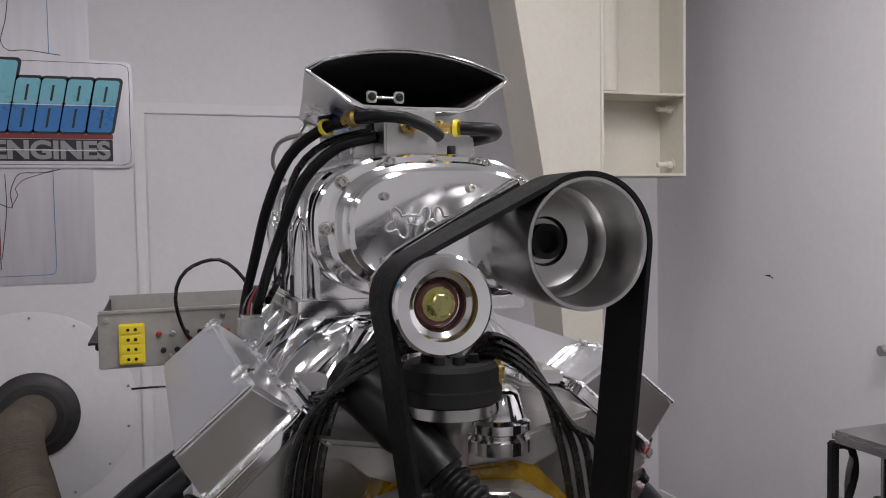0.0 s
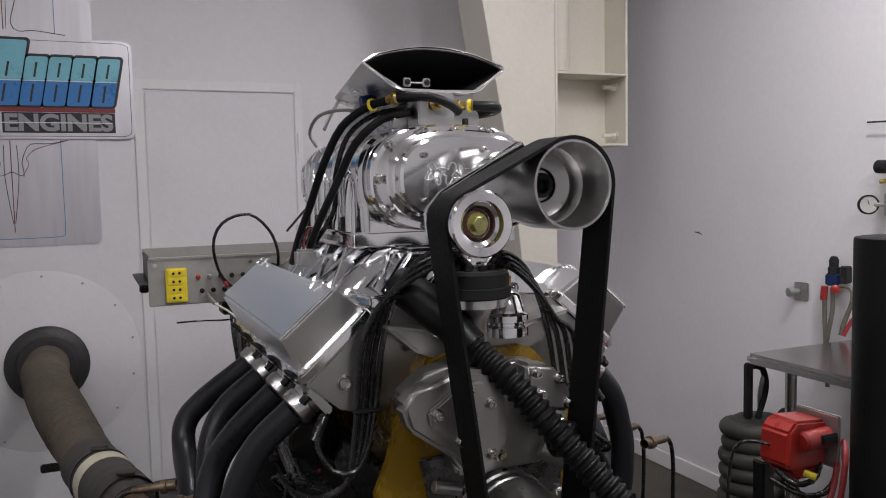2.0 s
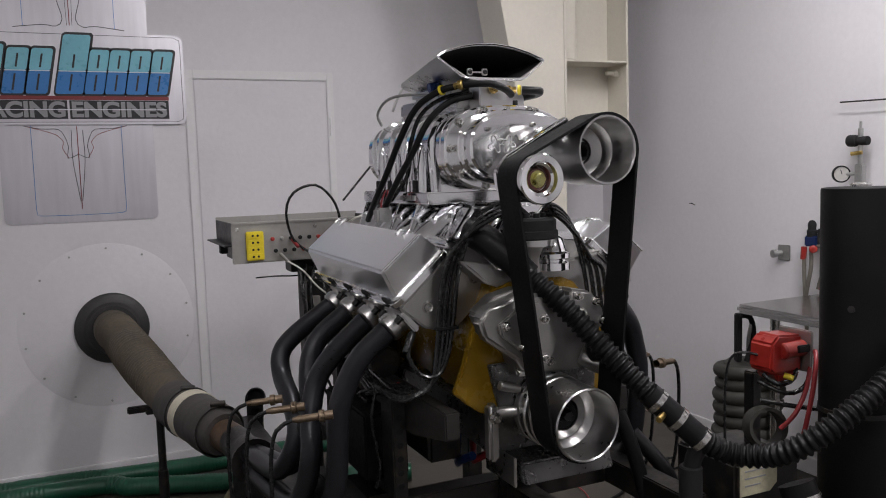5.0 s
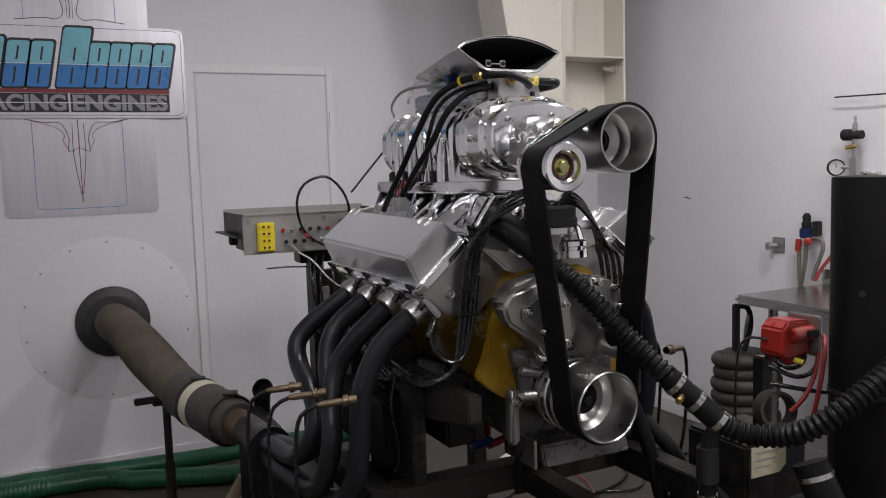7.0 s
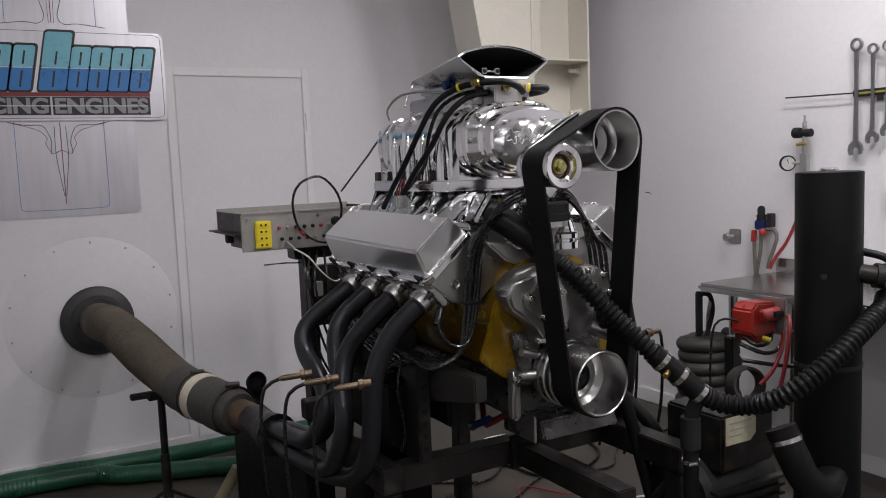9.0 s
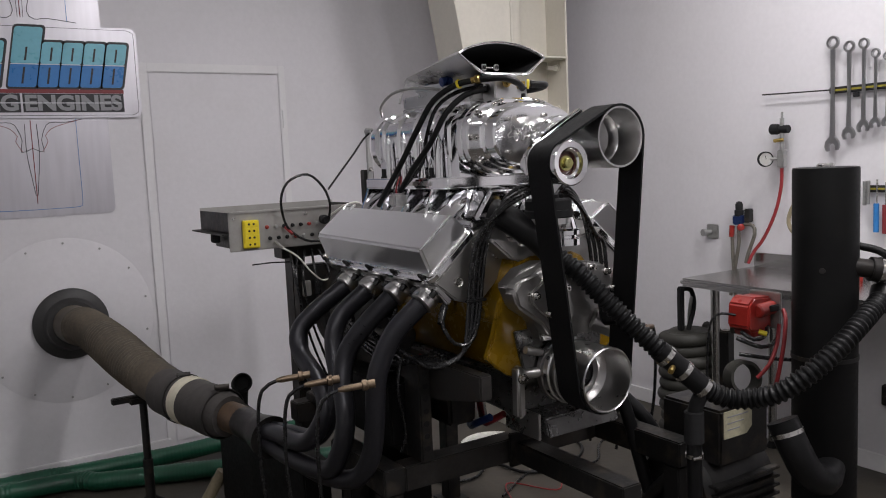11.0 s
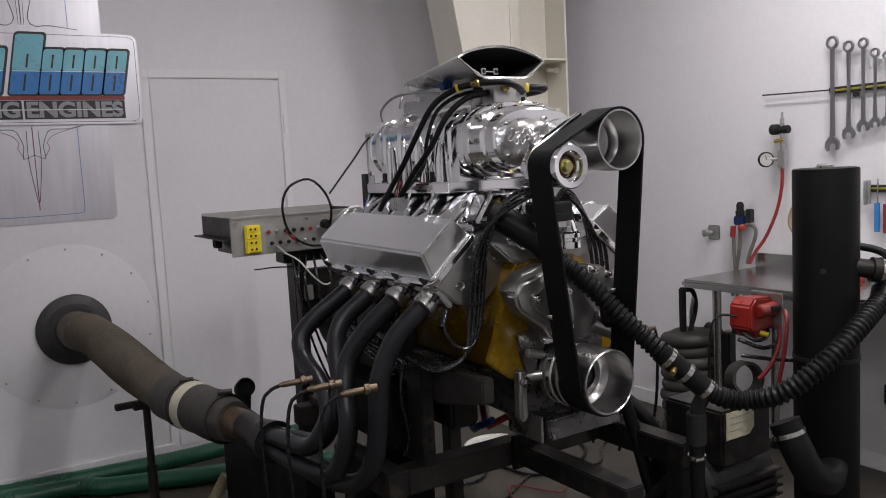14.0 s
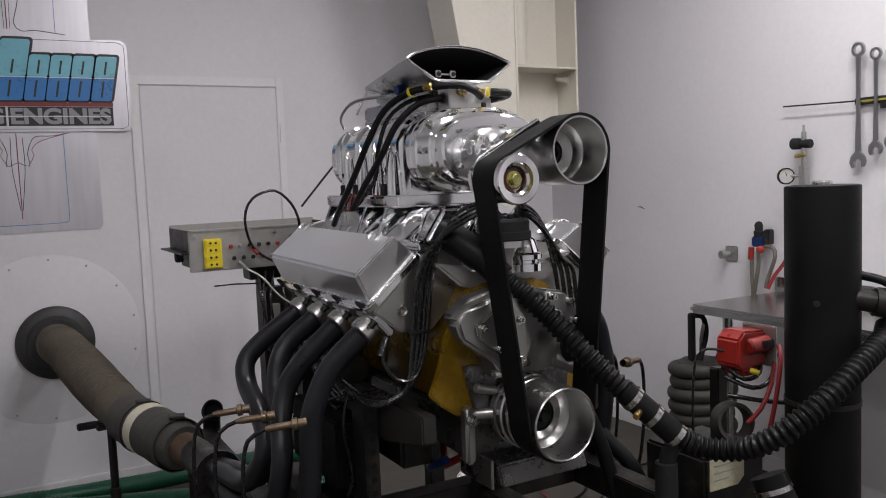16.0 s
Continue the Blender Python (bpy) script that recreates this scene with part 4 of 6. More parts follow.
inn = hull_belt([TOP, (IDL[0], IDL[1], IDL[2] - 0.003), CRK])
inn_n = len(inn)
tang = [Vector((inn[(k + 1) % inn_n][0] - inn[k - 1][0], inn[(k + 1) % inn_n][1] - inn[k - 1][1])).normalized() for k in range(inn_n)]
outp = [(p[0] + t_.y * 0.006, p[1] - t_.x * 0.006) for p, t_ in zip(inn, tang)]
bm = bmesh.new()
rows = [[bm.verts.new((p, y, q)) for p, q in pts] for pts, y in ((inn, YB0), (outp, YB0), (outp, YB1), (inn, YB1))]
for a, b in zip(rows, rows[1:] + rows[:1]):
    for k in range(inn_n):
        bm.faces.new((a[k], a[(k + 1) % inn_n], b[(k + 1) % inn_n], b[k]))
bmesh.ops.recalc_face_normals(bm, faces=bm.faces)
part("drive_belt", bm, M_BELT, engine, "wide black toothed drive belt")

# timing cover, pumps and distributor on the engine front
tc_poly = [(0.1, 1.185), (0.15, 1.225), (0.215, 1.24), (0.3, 1.235), (0.385, 1.225), (0.44, 1.165), (0.455, 1.1), (0.43, 1.035), (0.39, 1.02), (0.21, 1.02), (0.19, 1.08), (0.13, 1.12)]
tcov = part("timing_cover", prism(tc_poly, 1.035, 1.092, "y", 0.007, seg=3), M_CAST, engine, "cast aluminium timing cover")
wp = part("water_pump", prism([(0.085, 1.178), (0.108, 1.208), (0.15, 1.218), (0.205, 1.236), (0.262, 1.228), (0.29, 1.19), (0.3, 1.1), (0.26, 1.035), (0.205, 1.04), (0.18, 1.075), (0.098, 1.135)], 0.99, 1.04, "y", 0.009, seg=3), M_CAST, engine, "cast aluminium water pump housing")
part("pump_plate", prism([(0.13, 1.168), (0.165, 1.19), (0.195, 1.215), (0.24, 1.212), (0.268, 1.175), (0.272, 1.09), (0.245, 1.055), (0.205, 1.062), (0.185, 1.1), (0.135, 1.14)], 0.978, 0.992, "y", 0.004), M_CAST, wp)
for p in ((0.148, 1.162), (0.21, 1.198), (0.252, 1.17), (0.252, 1.075), (0.192, 1.108), (0.215, 1.15)):
    part("pump_bolt", capbolt((p[0], 0.98, p[1]), (p[0], 0.966, p[1]), 0.0085), M_BOLT, wp)
wp2 = part("water_pump", prism([(0.33, 1.235), (0.39, 1.225), (0.43, 1.17), (0.43, 1.13), (0.38, 1.14), (0.33, 1.17)], 0.98, 1.04, "y", 0.008, seg=3), M_CAST, engine, "cast aluminium thermostat housing")
for p in ((0.35, 1.215), (0.4, 1.2), (0.42, 1.15), (0.36, 1.175)):
    part("pump_bolt", capbolt((p[0], 0.982, p[1]), (p[0], 0.966, p[1]), 0.008), M_BOLT, wp2)
part("pump_neck", rod((0.395, 1.04, 1.06), (0.47, 0.985, 1.02), 0.032, 24, 0.006), M_CAST, engine, "cast aluminium pump outlet")
part("pump_inlet", rod((0.39, 0.99, 1.08), (0.42, 0.94, 1.09), 0.034, 24, 0.006), M_RUBBER, engine, "black rubber pump inlet cap")
for p in ((0.215, 1.045), (0.395, 1.045), (0.24, 1.06), (0.43, 1.1), (0.3, 1.05)):
    part("cover_bolt", hexbolt((p[0], 1.036, p[1]), (p[0], 1.02, p[1]), 0.009), M_BOLT, tcov)
starter = part("starter_motor", rod((0.04, 1.5, 0.985), (0.04, 1.74, 0.985), 0.045, 24, 0.006), M_STEEL, engine, "dark starter motor")
part("solenoid", rod((0.0, 1.56, 1.03), (0.0, 1.68, 1.03), 0.022, 18), M_BLACKIN, starter)
for k in range(5):
    part("harness_cable", hose([(0.02, 1.2 + 0.03 * k, 0.965), (-0.01 - 0.01 * k, 1.3 + 0.05 * k, 0.955 - 0.012 * k), (0.0, 1.5, 0.96 - 0.02 * k), (0.03, 1.75 + 0.04 * k, 0.95), (0.06, 2.0, 0.9 + 0.04 * k)], 0.006, 8), M_WIRE, engine, "black wiring under the headers")
part("timing_cover_lower", prism([(0.15, 1.05), (0.165, 0.98), (0.19, 0.9), (0.42, 0.89), (0.46, 0.93), (0.47, 1.05)], 1.076, 1.0895, "y", 0.003), M_PAN, engine, "cast aluminium lower timing cover")
part("pickup_bracket", rod((0.17, 1.06, 1.0), (0.225, 1.06, 0.985), 0.012, 14), M_CAST, engine)
part("pickup_bracket", rod((0.155, 1.075, 0.93), (0.215, 1.06, 0.93), 0.014, 14), M_CAST, engine)
dist = part("distributor", lathe([(0.02, 0), (0.026, 0.0), (0.023, 0.02), (0.022, 0.085), (0.028, 0.1), (0.036, 0.114), (0.06, 0.116), (0.06, 0.131), (0, 0.132)], (0.262, 1.055, 1.225), (0.262, 1.055, 2), 32), M_SATIN, engine, "aluminium distributor with a black cap")
part("distributor_cap", lathe([(0.066, 0), (0.069, 0.003), (0.069, 0.02), (0.065, 0.022), (0.065, 0.046), (0.058, 0.052), (0, 0.053)], (0.262, 1.055, 1.357), (0.262, 1.055, 2), 12), M_BLACKIN, dist, "black distributor cap")
for k in range(8):
    a = math.tau * k / 8
    p = (0.262 + 0.033 * math.cos(a), 1.055 + 0.033 * math.sin(a))
    part("cap_tower", lathe([(0.009, 0), (0.008, 0.018), (0, 0.02)], (p[0], p[1], 1.402), (p[0], p[1], 2), 10), M_BLACKIN, dist)
elbow = part("thermostat_outlet", lathe([(0.0, 0), (0.046, 0), (0.046, 0.018), (0.038, 0.022), (0.038, 0.026), (0.046, 0.03), (0.046, 0.042), (0.038, 0.047), (0.03, 0.08), (0.018, 0.09), (0, 0.091)], (0.345, 1.09, 1.272), (0.345, 1.09, 2), 32), M_CHROME, engine, "polished thermostat housing")
part("brass_sender", lathe([(0.012, 0), (0.012, 0.02), (0.016, 0.022), (0.016, 0.036), (0.01, 0.04), (0.01, 0.05), (0, 0.05)], (0.335, 1.075, 1.355), (0.335, 1.075, 2), 6), M_BRASS, elbow, "brass sender")
part("chrome_elbow", hose([(0.2, 1.1, 1.29), (0.2, 1.08, 1.33), (0.21, 1.1, 1.37)], 0.018, 16), M_CHROME, engine)
part("chrome_elbow", hose([(0.17, 1.13, 1.33), (0.19, 1.11, 1.38), (0.21, 1.12, 1.4)], 0.012, 12), M_CHROME, engine)
part("valley_plate", prism([(0.09, 1.31), (0.2, 1.29), (0.4, 1.29), (0.51, 1.31), (0.44, 1.25), (0.4, 1.235), (0.2, 1.235), (0.16, 1.25)], 1.1, 1.235, "y", 0.006), M_CAST, engine, "cast aluminium front valley wall")

# spark leads: one bundle down each side of the front
for side in (-1, 1):
    for k in range(4):
        o = k * (0.0135 if side < 0 else 0.019)
        pts = [(0.245, 1.03 + 0.015 * k, 1.415), (0.205, 1.05, 1.45 - 0.5 * o), (0.155 - 0.6 * o, 1.085, 1.428 - o), (0.122 - 0.9 * o, 1.115, 1.36 - 0.5 * o), (0.102 - o, 1.135, 1.27), (0.092 - o, 1.145, 1.17), (0.08 - 0.9 * o, 1.147, 1.09), (0.05 - 0.6 * o, 1.147, 1.025 - 0.5 * o)]
        if k < 1:
            pts = pts[:-2] + [(0.07, 1.14, 1.07), (0.04, 1.14, 1.025), (0.0, 1.15, 1.03), (-0.025, 1.165, 1.075), (-0.015, 1.18, 1.11)]
        else:
            pts += [(0.0 - o * 0.5, 1.16, 0.985 - 0.3 * o), (-0.05, 1.2, 0.975 - 0.3 * o), (-0.07, 1.3, 0.985), (-0.05, 1.3 + 0.13 * k, 1.02), (-0.015, 1.3 + 0.14 * k, 1.09)]
        if side > 0:
            pts = [(0.335, 1.03 + 0.015 * k, 1.41), (0.285 - 0.3 * o, 1.05, 1.44 - 0.5 * o), (0.225 - 0.6 * o, 1.07, 1.41 - o), (0.185 - 0.8 * o, 1.085, 1.35 - o), (0.15 - o, 1.1, 1.26), (0.125 - o, 1.115, 1.16), (0.1 - o, 1.125, 1.05), (0.03 - o, 1.14, 0.99), (-0.03, 1.25, 0.965), (-0.03, 1.3 + 0.15 * k, 1.0), (-0.005, 1.3 + 0.155 * k, 1.09)]
        part("spark_lead", hose([mx(p, side) for p in pts], 0.0058, 8, 0.015), M_WIRE, engine, "glossy black spark plug lead")
    for z, w in ((1.14, 0.062), (1.36, 0.05))[:2 if side < 0 else 1]:
        c = mx((0.072 if side < 0 else 0.1, 1.145 if side < 0 else 1.115, z), side) if z < 1.2 else mx((0.11, 1.112, z), side)
        part("lead_clip", box(c[0] - w / 2, c[0] + w / 2, c[1] - 0.011, c[1] + 0.011, c[2] - 0.004, c[2] + 0.004, 0.003), M_BLACKIN, engine, "black lead separator")
    part("plug_boot", lathe([(0.009, 0), (0.011, 0.03), (0.011, 0.05), (0.007, 0.06), (0, 0.06)], mx((-0.03, 1.172, 1.085), side), mx((0.012, 1.2, 1.15), side), 10), M_WIRE, engine, "black plug boot")

# lower engine: pan, rails and front mount
pan = part("oil_pan", prism([(1.13, 0.905), (1.83, 0.905), (1.83, 0.80), (1.5, 0.74), (1.42, 0.80), (1.2, 0.79), (1.16, 0.775), (1.13, 0.8)], 0.19, 0.43, "x", 0.006), M_PAN, engine, "fabricated aluminium oil pan")
part("pan_kickout", prism([(1.02, 0.75), (1.2, 0.75), (1.2, 0.81), (1.04, 0.8)], 0.215, 0.48, "x", 0.005), M_PAN, pan)
part("pan_fold", box(0.198, 0.206, 1.045, 1.2, 0.74, 0.815, 0.002), M_SATIN, pan)
for side in (-1, 1):
    part("side_rail", prism([(1.08, 0.945), (1.9, 0.945), (1.9, 0.83), (1.3, 0.83), (1.08, 0.875)], mx((0.03, 0, 0), side)[0], mx((0.07, 0, 0), side)[0], "x", 0.004), M_RAIL, engine, "grey steel engine side rail")
    part("front_mount", box(*sorted((mx((0.138, 0, 0), side)[0], mx((0.166, 0, 0), side)[0])), 1.055, 1.09, 0.81, 0.955, 0.008, seg=3), M_CAST, engine, "cast aluminium front mount")
    part("mount_bolt", hexbolt(mx((0.149, 1.05, 0.925), side), mx((0.149, 1.03, 0.925), side), 0.011), M_BOLT, engine)
part("starter_box", box(0.1, 0.2, 1.35, 1.55, 0.72, 0.82, 0.01), M_STEEL, engine, "dark steel sump guard")
part("rear_housing", lathe([(0.0, 0), (0.2, 0), (0.21, 0.02), (0.19, 0.16), (0, 0.16)], (CX, 1.83, 0.98), (CX, 3, 0.98), 32), M_STEEL, engine, "dark bell housing")

# =====================================================================
# stand, exhaust duct and dyno behind the engine
# =====================================================================
stand = thing("engine_stand", (0.3, 1.6, 0), "dark worn steel dyno stand carrying the engine", "engine stand")
for x, y0, y1 in ((-0.1, 1.346, 1.712), (0.72, 0.98, 2.45)):
    part("long_rail", box(x - 0.035, x + 0.035, y0, y1, 0.56, 0.64, 0.004), M_STEEL, stand)
    for y in (y0 + 0.04, y1 - 0.1):
        part("leg", box(x - 0.032, x + 0.032, y - 0.032, y + 0.032, 0.008, 0.559, 0.004), M_STEEL, stand)
        part("foot_plate", box(x - 0.06, x + 0.06, y - 0.06, y + 0.06, 0.0, 0.0075, 0.002), M_STEEL, stand)
for y in (1.38, 2.2):
    part("cross_rail", box(-0.064, 0.684, y - 0.035, y + 0.035, 0.562, 0.638, 0.004), M_RAIL, stand)
for x0, x1 in ((-0.011, 0.029), (0.571, 0.611)):
    post = part("upright", box(x0, x1, 1.335, 1.425, 0.638, 0.94, 0.004), M_STEEL, stand, "upright with adjusting holes")
    for k in range(7):
        z = 0.68 + k * 0.038
        part("adjusting_hole", lathe([(0.009, 0), (0.009, 0.001), (0, 0.001)], (x0 + 0.02, 1.3349, z), (x0 + 0.02, 0, z), 12), M_BLACKIN, post)
    part("rear_upright", box(x0, x1, 1.82, 1.88, 0.638, 0.94, 0.004), M_STEEL, stand)
    part("rear_beam", box(x0, x1, 1.425, 2.2, 0.638, 0.67, 0.003), M_STEEL, stand)
part("stub_rail", box(0.33, 0.4, 0.86, 1.344, 0.562, 0.63, 0.004), M_STEEL, stand)
part("stub_plate", box(0.31, 0.42, 1.33, 1.3445, 0.55, 0.66, 0.003), M_STEEL, stand)
part("stub_leg", box(0.335, 0.395, 0.865, 0.925, 0.0, 0.561, 0.004), M_STEEL, stand)
part("brace", rod((0.72, 1.02, 0.54), (0.72, 1.45, 0.1), 0.02, 12), M_STEEL, stand)
part("side_cabinet", box(-0.232, -0.136, 1.72, 2.62, 0.0, 0.555, 0.006), M_TANK, stand, "black sheet metal cabinet side")
part("cabinet_rim", box(-0.236, -0.132, 1.716, 2.624, 0.5555, 0.564, 0.002), M_STEEL, stand)
ebox = thing("equipment_box", (0.0, 1.6, 0), "black equipment box with a white sticker beneath the engine", "equipment box")
part("body", box(-0.062, 0.075, 1.43, 1.815, 0.0, 0.555, 0.006), M_TANK, ebox)
part("upper_case", box(-0.058, 0.07, 1.432, 1.8, 0.672, 0.86, 0.006, box(0.035, 0.07, 1.44, 1.8, 0.54, 0.69, 0.004)), M_TANK, ebox)
stick = part("sticker", box(0.005, 0.055, 1.4305, 1.4318, 0.765, 0.825), M_WHITEP, ebox, "white sticker")
for k in range(3):
    part("print_line", box(0.01, 0.05 - 0.008 * k, 1.4296, 1.4304, 0.808 - 0.016 * k, 0.815 - 0.016 * k), M_VBLACK, stick)
for k in (1, 4):
    x_ = -0.05 + 0.022 * k
    part("hanging_cable", hose([(x_, 1.4, 0.95), (x_ - 0.02, 1.395, 0.86), (x_ + 0.012 * math.sin(3 * k), 1.4, 0.72), (x_ - 0.01, 1.41, 0.66)], 0.005, 8), M_REDHOSE if k == 4 else M_WIRE, ebox, "red cable" if k == 4 else "black cable")
dyno = thing("dyno_absorber", (0.3, 2.2, 0.638), "dark steel dynamometer absorber behind the engine", "dynamometer")
part("drum", lathe([(0, 0), (0.2, 0), (0.21, 0.01), (0.21, 0.11), (0.18, 0.12), (0.18, 0.15), (0.21, 0.16), (0.21, 0.26), (0.2, 0.27), (0, 0.27)], (0.3, 2.05, 0.95), (0.3, 4, 0.95), 40), M_STEEL, dyno)
part("foot", box(0.12, 0.48, 2.08, 2.28, 0.638, 0.79, 0.006), M_STEEL, dyno)
for k in range(10):
    a = math.tau * k / 10
    part("drum_bolt", hexbolt((0.3 + 0.185 * math.cos(a), 2.05, 0.95 + 0.185 * math.sin(a)), (0.3 + 0.185 * math.cos(a), 2.03, 0.95 + 0.185 * math.sin(a)), 0.01), M_BOLT, dyno)
part("shaft", rod((0.3, 1.99, 0.97), (0.3, 2.06, 0.97), 0.06, 24), M_STEEL, dyno)

# instrument box on its post
ibox = thing("instrument_box", (0.05, 2.4, 0), "grey instrument box on a dark post, with yellow sockets", "instrument box")
part("front_panel", box(-0.245, 0.36, 2.262, 2.27, 1.222, 1.365, 0.003), M_PANEL, ibox, "grey metal connector panel")
part("tray_side", box(-0.235, -0.23, 2.27, 2.65, 1.29, 1.365, 0.001), M_STEEL, ibox)
part("tray_side", box(0.345, 0.35, 2.27, 2.65, 1.29, 1.365, 0.001), M_STEEL, ibox)
part("tray_back", box(-0.235, 0.35, 2.65, 2.655, 1.29, 1.375, 0.001), M_PANEL, ibox)
part("tray_floor", box(-0.27, 0.35, 2.27, 2.66, 1.284, 1.29, 0.001), M_STEEL, ibox, "dark open tray")
part("tray_lip", box(-0.242, 0.355, 2.258, 2.276, 1.362, 1.37, 0.001), M_PANEL, ibox)
part("rear_box", box(-0.225, 0.34, 2.272, 2.5, 1.23, 1.283, 0.002), M_STEEL, ibox)
strip = part("socket_strip", box(-0.196, -0.134, 2.248, 2.262, 1.232, 1.336, 0.003), M_YELLOW, ibox, "yellow thermocouple socket strip")
for k in range(4):
    z = 1.2465 + 0.025 * k
    part("socket", box(-0.19, -0.14, 2.245, 2.249, z - 0.01, z + 0.0105, 0.001), M_YELLOW, strip)
    for dx in (-0.009, 0.009):
        part("socket_hole", rod((-0.165 + dx, 2.2455, z), (-0.165 + dx, 2.2435, z), 0.0042, 10), M_BLACKIN, strip)
random.seed(5)
for r_, zz in ((0, 1.305), (1, 1.262)):
    for k in range(8):
        xx = -0.1 + k * 0.034 + r_ * 0.01
        m_ = [M_RED, M_BLACKIN, M_BLACKIN, M_GALV, M_BLACKIN][(k * 3 + r_) % 5]
        part("jack", lathe([(0.0075, 0), (0.0075, 0.003), (0.005, 0.005), (0.005, 0.012), (0, 0.012)], (xx, 2.262, zz), (xx, 0, zz), 12), m_, ibox)
for xx, zz in ((0.13, 1.318), (0.14, 1.268)):
    part("round_connector", lathe([(0.018, 0), (0.018, 0.02), (0.014, 0.022), (0.014, 0.035), (0, 0.035)], (xx, 2.262, zz), (xx, 0, zz), 18), M_BLACKIN, ibox, "black round connector")
part("banana_plug", rod((-0.03, 2.255, 1.3), (-0.02, 2.21, 1.275), 0.006, 10), M_REDHOSE, ibox, "red plug")
part("banana_plug", rod((-0.075, 2.255, 1.25), (-0.06, 2.215, 1.225), 0.006, 10), M_GALV, ibox)
for xx in (-0.225, 0.06):
    part("panel_screw", capbolt((xx, 2.262, 1.345), (xx, 2.256, 1.345), 0.005), M_BOLT, ibox)
part("latch", box(-0.262, -0.236, 2.4, 2.44, 1.25, 1.284, 0.003), M_BLACKIN, ibox)
part("post", box(0.03, 0.08, 2.36, 2.44, 0.008, 1.23, 0.004), M_STEEL, ibox, "dark steel post")
part("post_foot", box(-0.04, 0.15, 2.28, 2.48, 0.0, 0.0075, 0.002), M_STEEL, ibox)
part("bracket", box(-0.02, 0.2, 2.33, 2.42, 1.17, 1.23, 0.004), M_STEEL, ibox)
part("cable_loop", hose([(0.14, 2.228, 1.318), (0.135, 2.2, 1.38), (0.11, 2.2, 1.445), (0.05, 2.2, 1.495), (-0.03, 2.2, 1.47), (-0.058, 2.21, 1.4), (-0.03, 2.23, 1.30), (0.04, 2.225, 1.245), (0.1, 2.21, 1.24)], 0.0048, 10), M_WIRE, ibox, "black looped cable")
part("white_wire", hose([(-0.06, 2.215, 1.225), (-0.01, 2.2, 1.19), (0.05, 2.21, 1.12), (0.12, 2.25, 1.08), (0.2, 2.3, 1.12)], 0.0033, 8), M_WHITEP, ibox, "white sensor wire")
part("white_wire", hose([(0.16, 2.26, 1.33), (0.2, 2.2, 1.37), (0.26, 2.2, 1.375), (0.31, 2.24, 1.33)], 0.004, 8), M_WHITEP, ibox)
part("probe_wire", hose([(-0.17, 2.25, 1.17), (-0.1, 2.24, 1.172), (-0.02, 2.26, 1.165), (0.03, 2.35, 1.16)], 0.003, 6), M_WIRE, ibox)

cu = part("control_unit", box(0.03, 0.2, 2.3, 2.36, 0.9, 1.14, 0.006), M_STEEL, ibox, "black control unit on the post")
for k in range(7):
    x_ = 0.0 + 0.03 * k
    part("harness_cable", hose([(x_, 2.3, 1.2), (x_ - 0.03 * math.sin(k), 2.26, 1.1), (x_ + 0.02 * math.cos(2 * k), 2.25, 0.95), (x_ + 0.04, 2.27, 0.8), (0.1 + 0.02 * k, 2.25, 0.66)], 0.005, 8), M_WIRE, ibox, "black hanging cable")
for k in range(3):
    part("relay", box(0.04 + 0.05 * k, 0.075 + 0.05 * k, 2.285, 2.3, 1.02, 1.08, 0.003), M_BLACKIN if k else M_PANEL, cu)
# throttle linkage post behind the blower
link = thing("throttle_linkage", (0.43, 2.6, 0), "thin grey throttle control post with a cable rod", "throttle linkage")
part("post", box(0.42, 0.445, 2.42, 2.432, 1.36, 1.675, 0.003), M_GALV, link)
part("base_post", box(0.41, 0.455, 2.435, 2.475, 0.0, 1.5, 0.003), M_STEEL, link)
part("rod", hose([(0.2, 2.35, 1.43), (0.33, 2.38, 1.56), (0.43, 2.4, 1.655), (0.44, 2.1, 1.70), (0.38, 1.9, 1.74)], 0.004, 8), M_BLACKIN, link, "thin black control cable")
part("pivot", rod((0.4325, 2.44, 1.66), (0.4325, 2.39, 1.66), 0.012, 14), M_GALV, link)
for z in (1.5, 1.41):
    part("post_screw", hexbolt((0.4325, 2.42, z), (0.4325, 2.405, z), 0.008), M_BOLT, link)

# flexible exhaust duct from the collector to the wall
duct = thing("exhaust_duct", (-0.45, 2.9, 0.7), "dusty brown flexible exhaust duct running to the wall", "exhaust duct")
dpts = [(-0.6, 3.79, 0.79), (-0.598, 3.62, 0.8), (-0.59, 3.33, 0.828), (-0.558, 3.06, 0.803), (-0.488, 2.79, 0.722), (-0.425, 2.55, 0.67), (-0.405, 2.46, 0.662)]
part("flex_section", sweep(smooth_path(dpts, 0.0045), lambda s: (0.092 - 0.006 * s / 1.35) + 0.003 * math.sin(s * 9.0) + (0.0028 * math.sin(s / 0.018 * math.tau) if 0.3 < s < 1.12 else 0.0), 32), M_DUCT, duct, "brown ribbed duct")
part("sleeve", sweep(smooth_path([(-0.437, 2.58, 0.669), (-0.425, 2.53, 0.666), (-0.41, 2.47, 0.662), (-0.358, 2.27, 0.653), (-0.341, 2.2, 0.651)], 0.02), lambda s: 0.0905 + 0.0015 * math.sin(s * 90), 32), M_DUCTD, duct, "dark rubber sleeve")
part("tape_band", sweep(smooth_path([(-0.397, 2.425, 0.66), (-0.383, 2.37, 0.658)], 0.02), 0.0935, 32), M_TAPE, duct, "cream tape band")
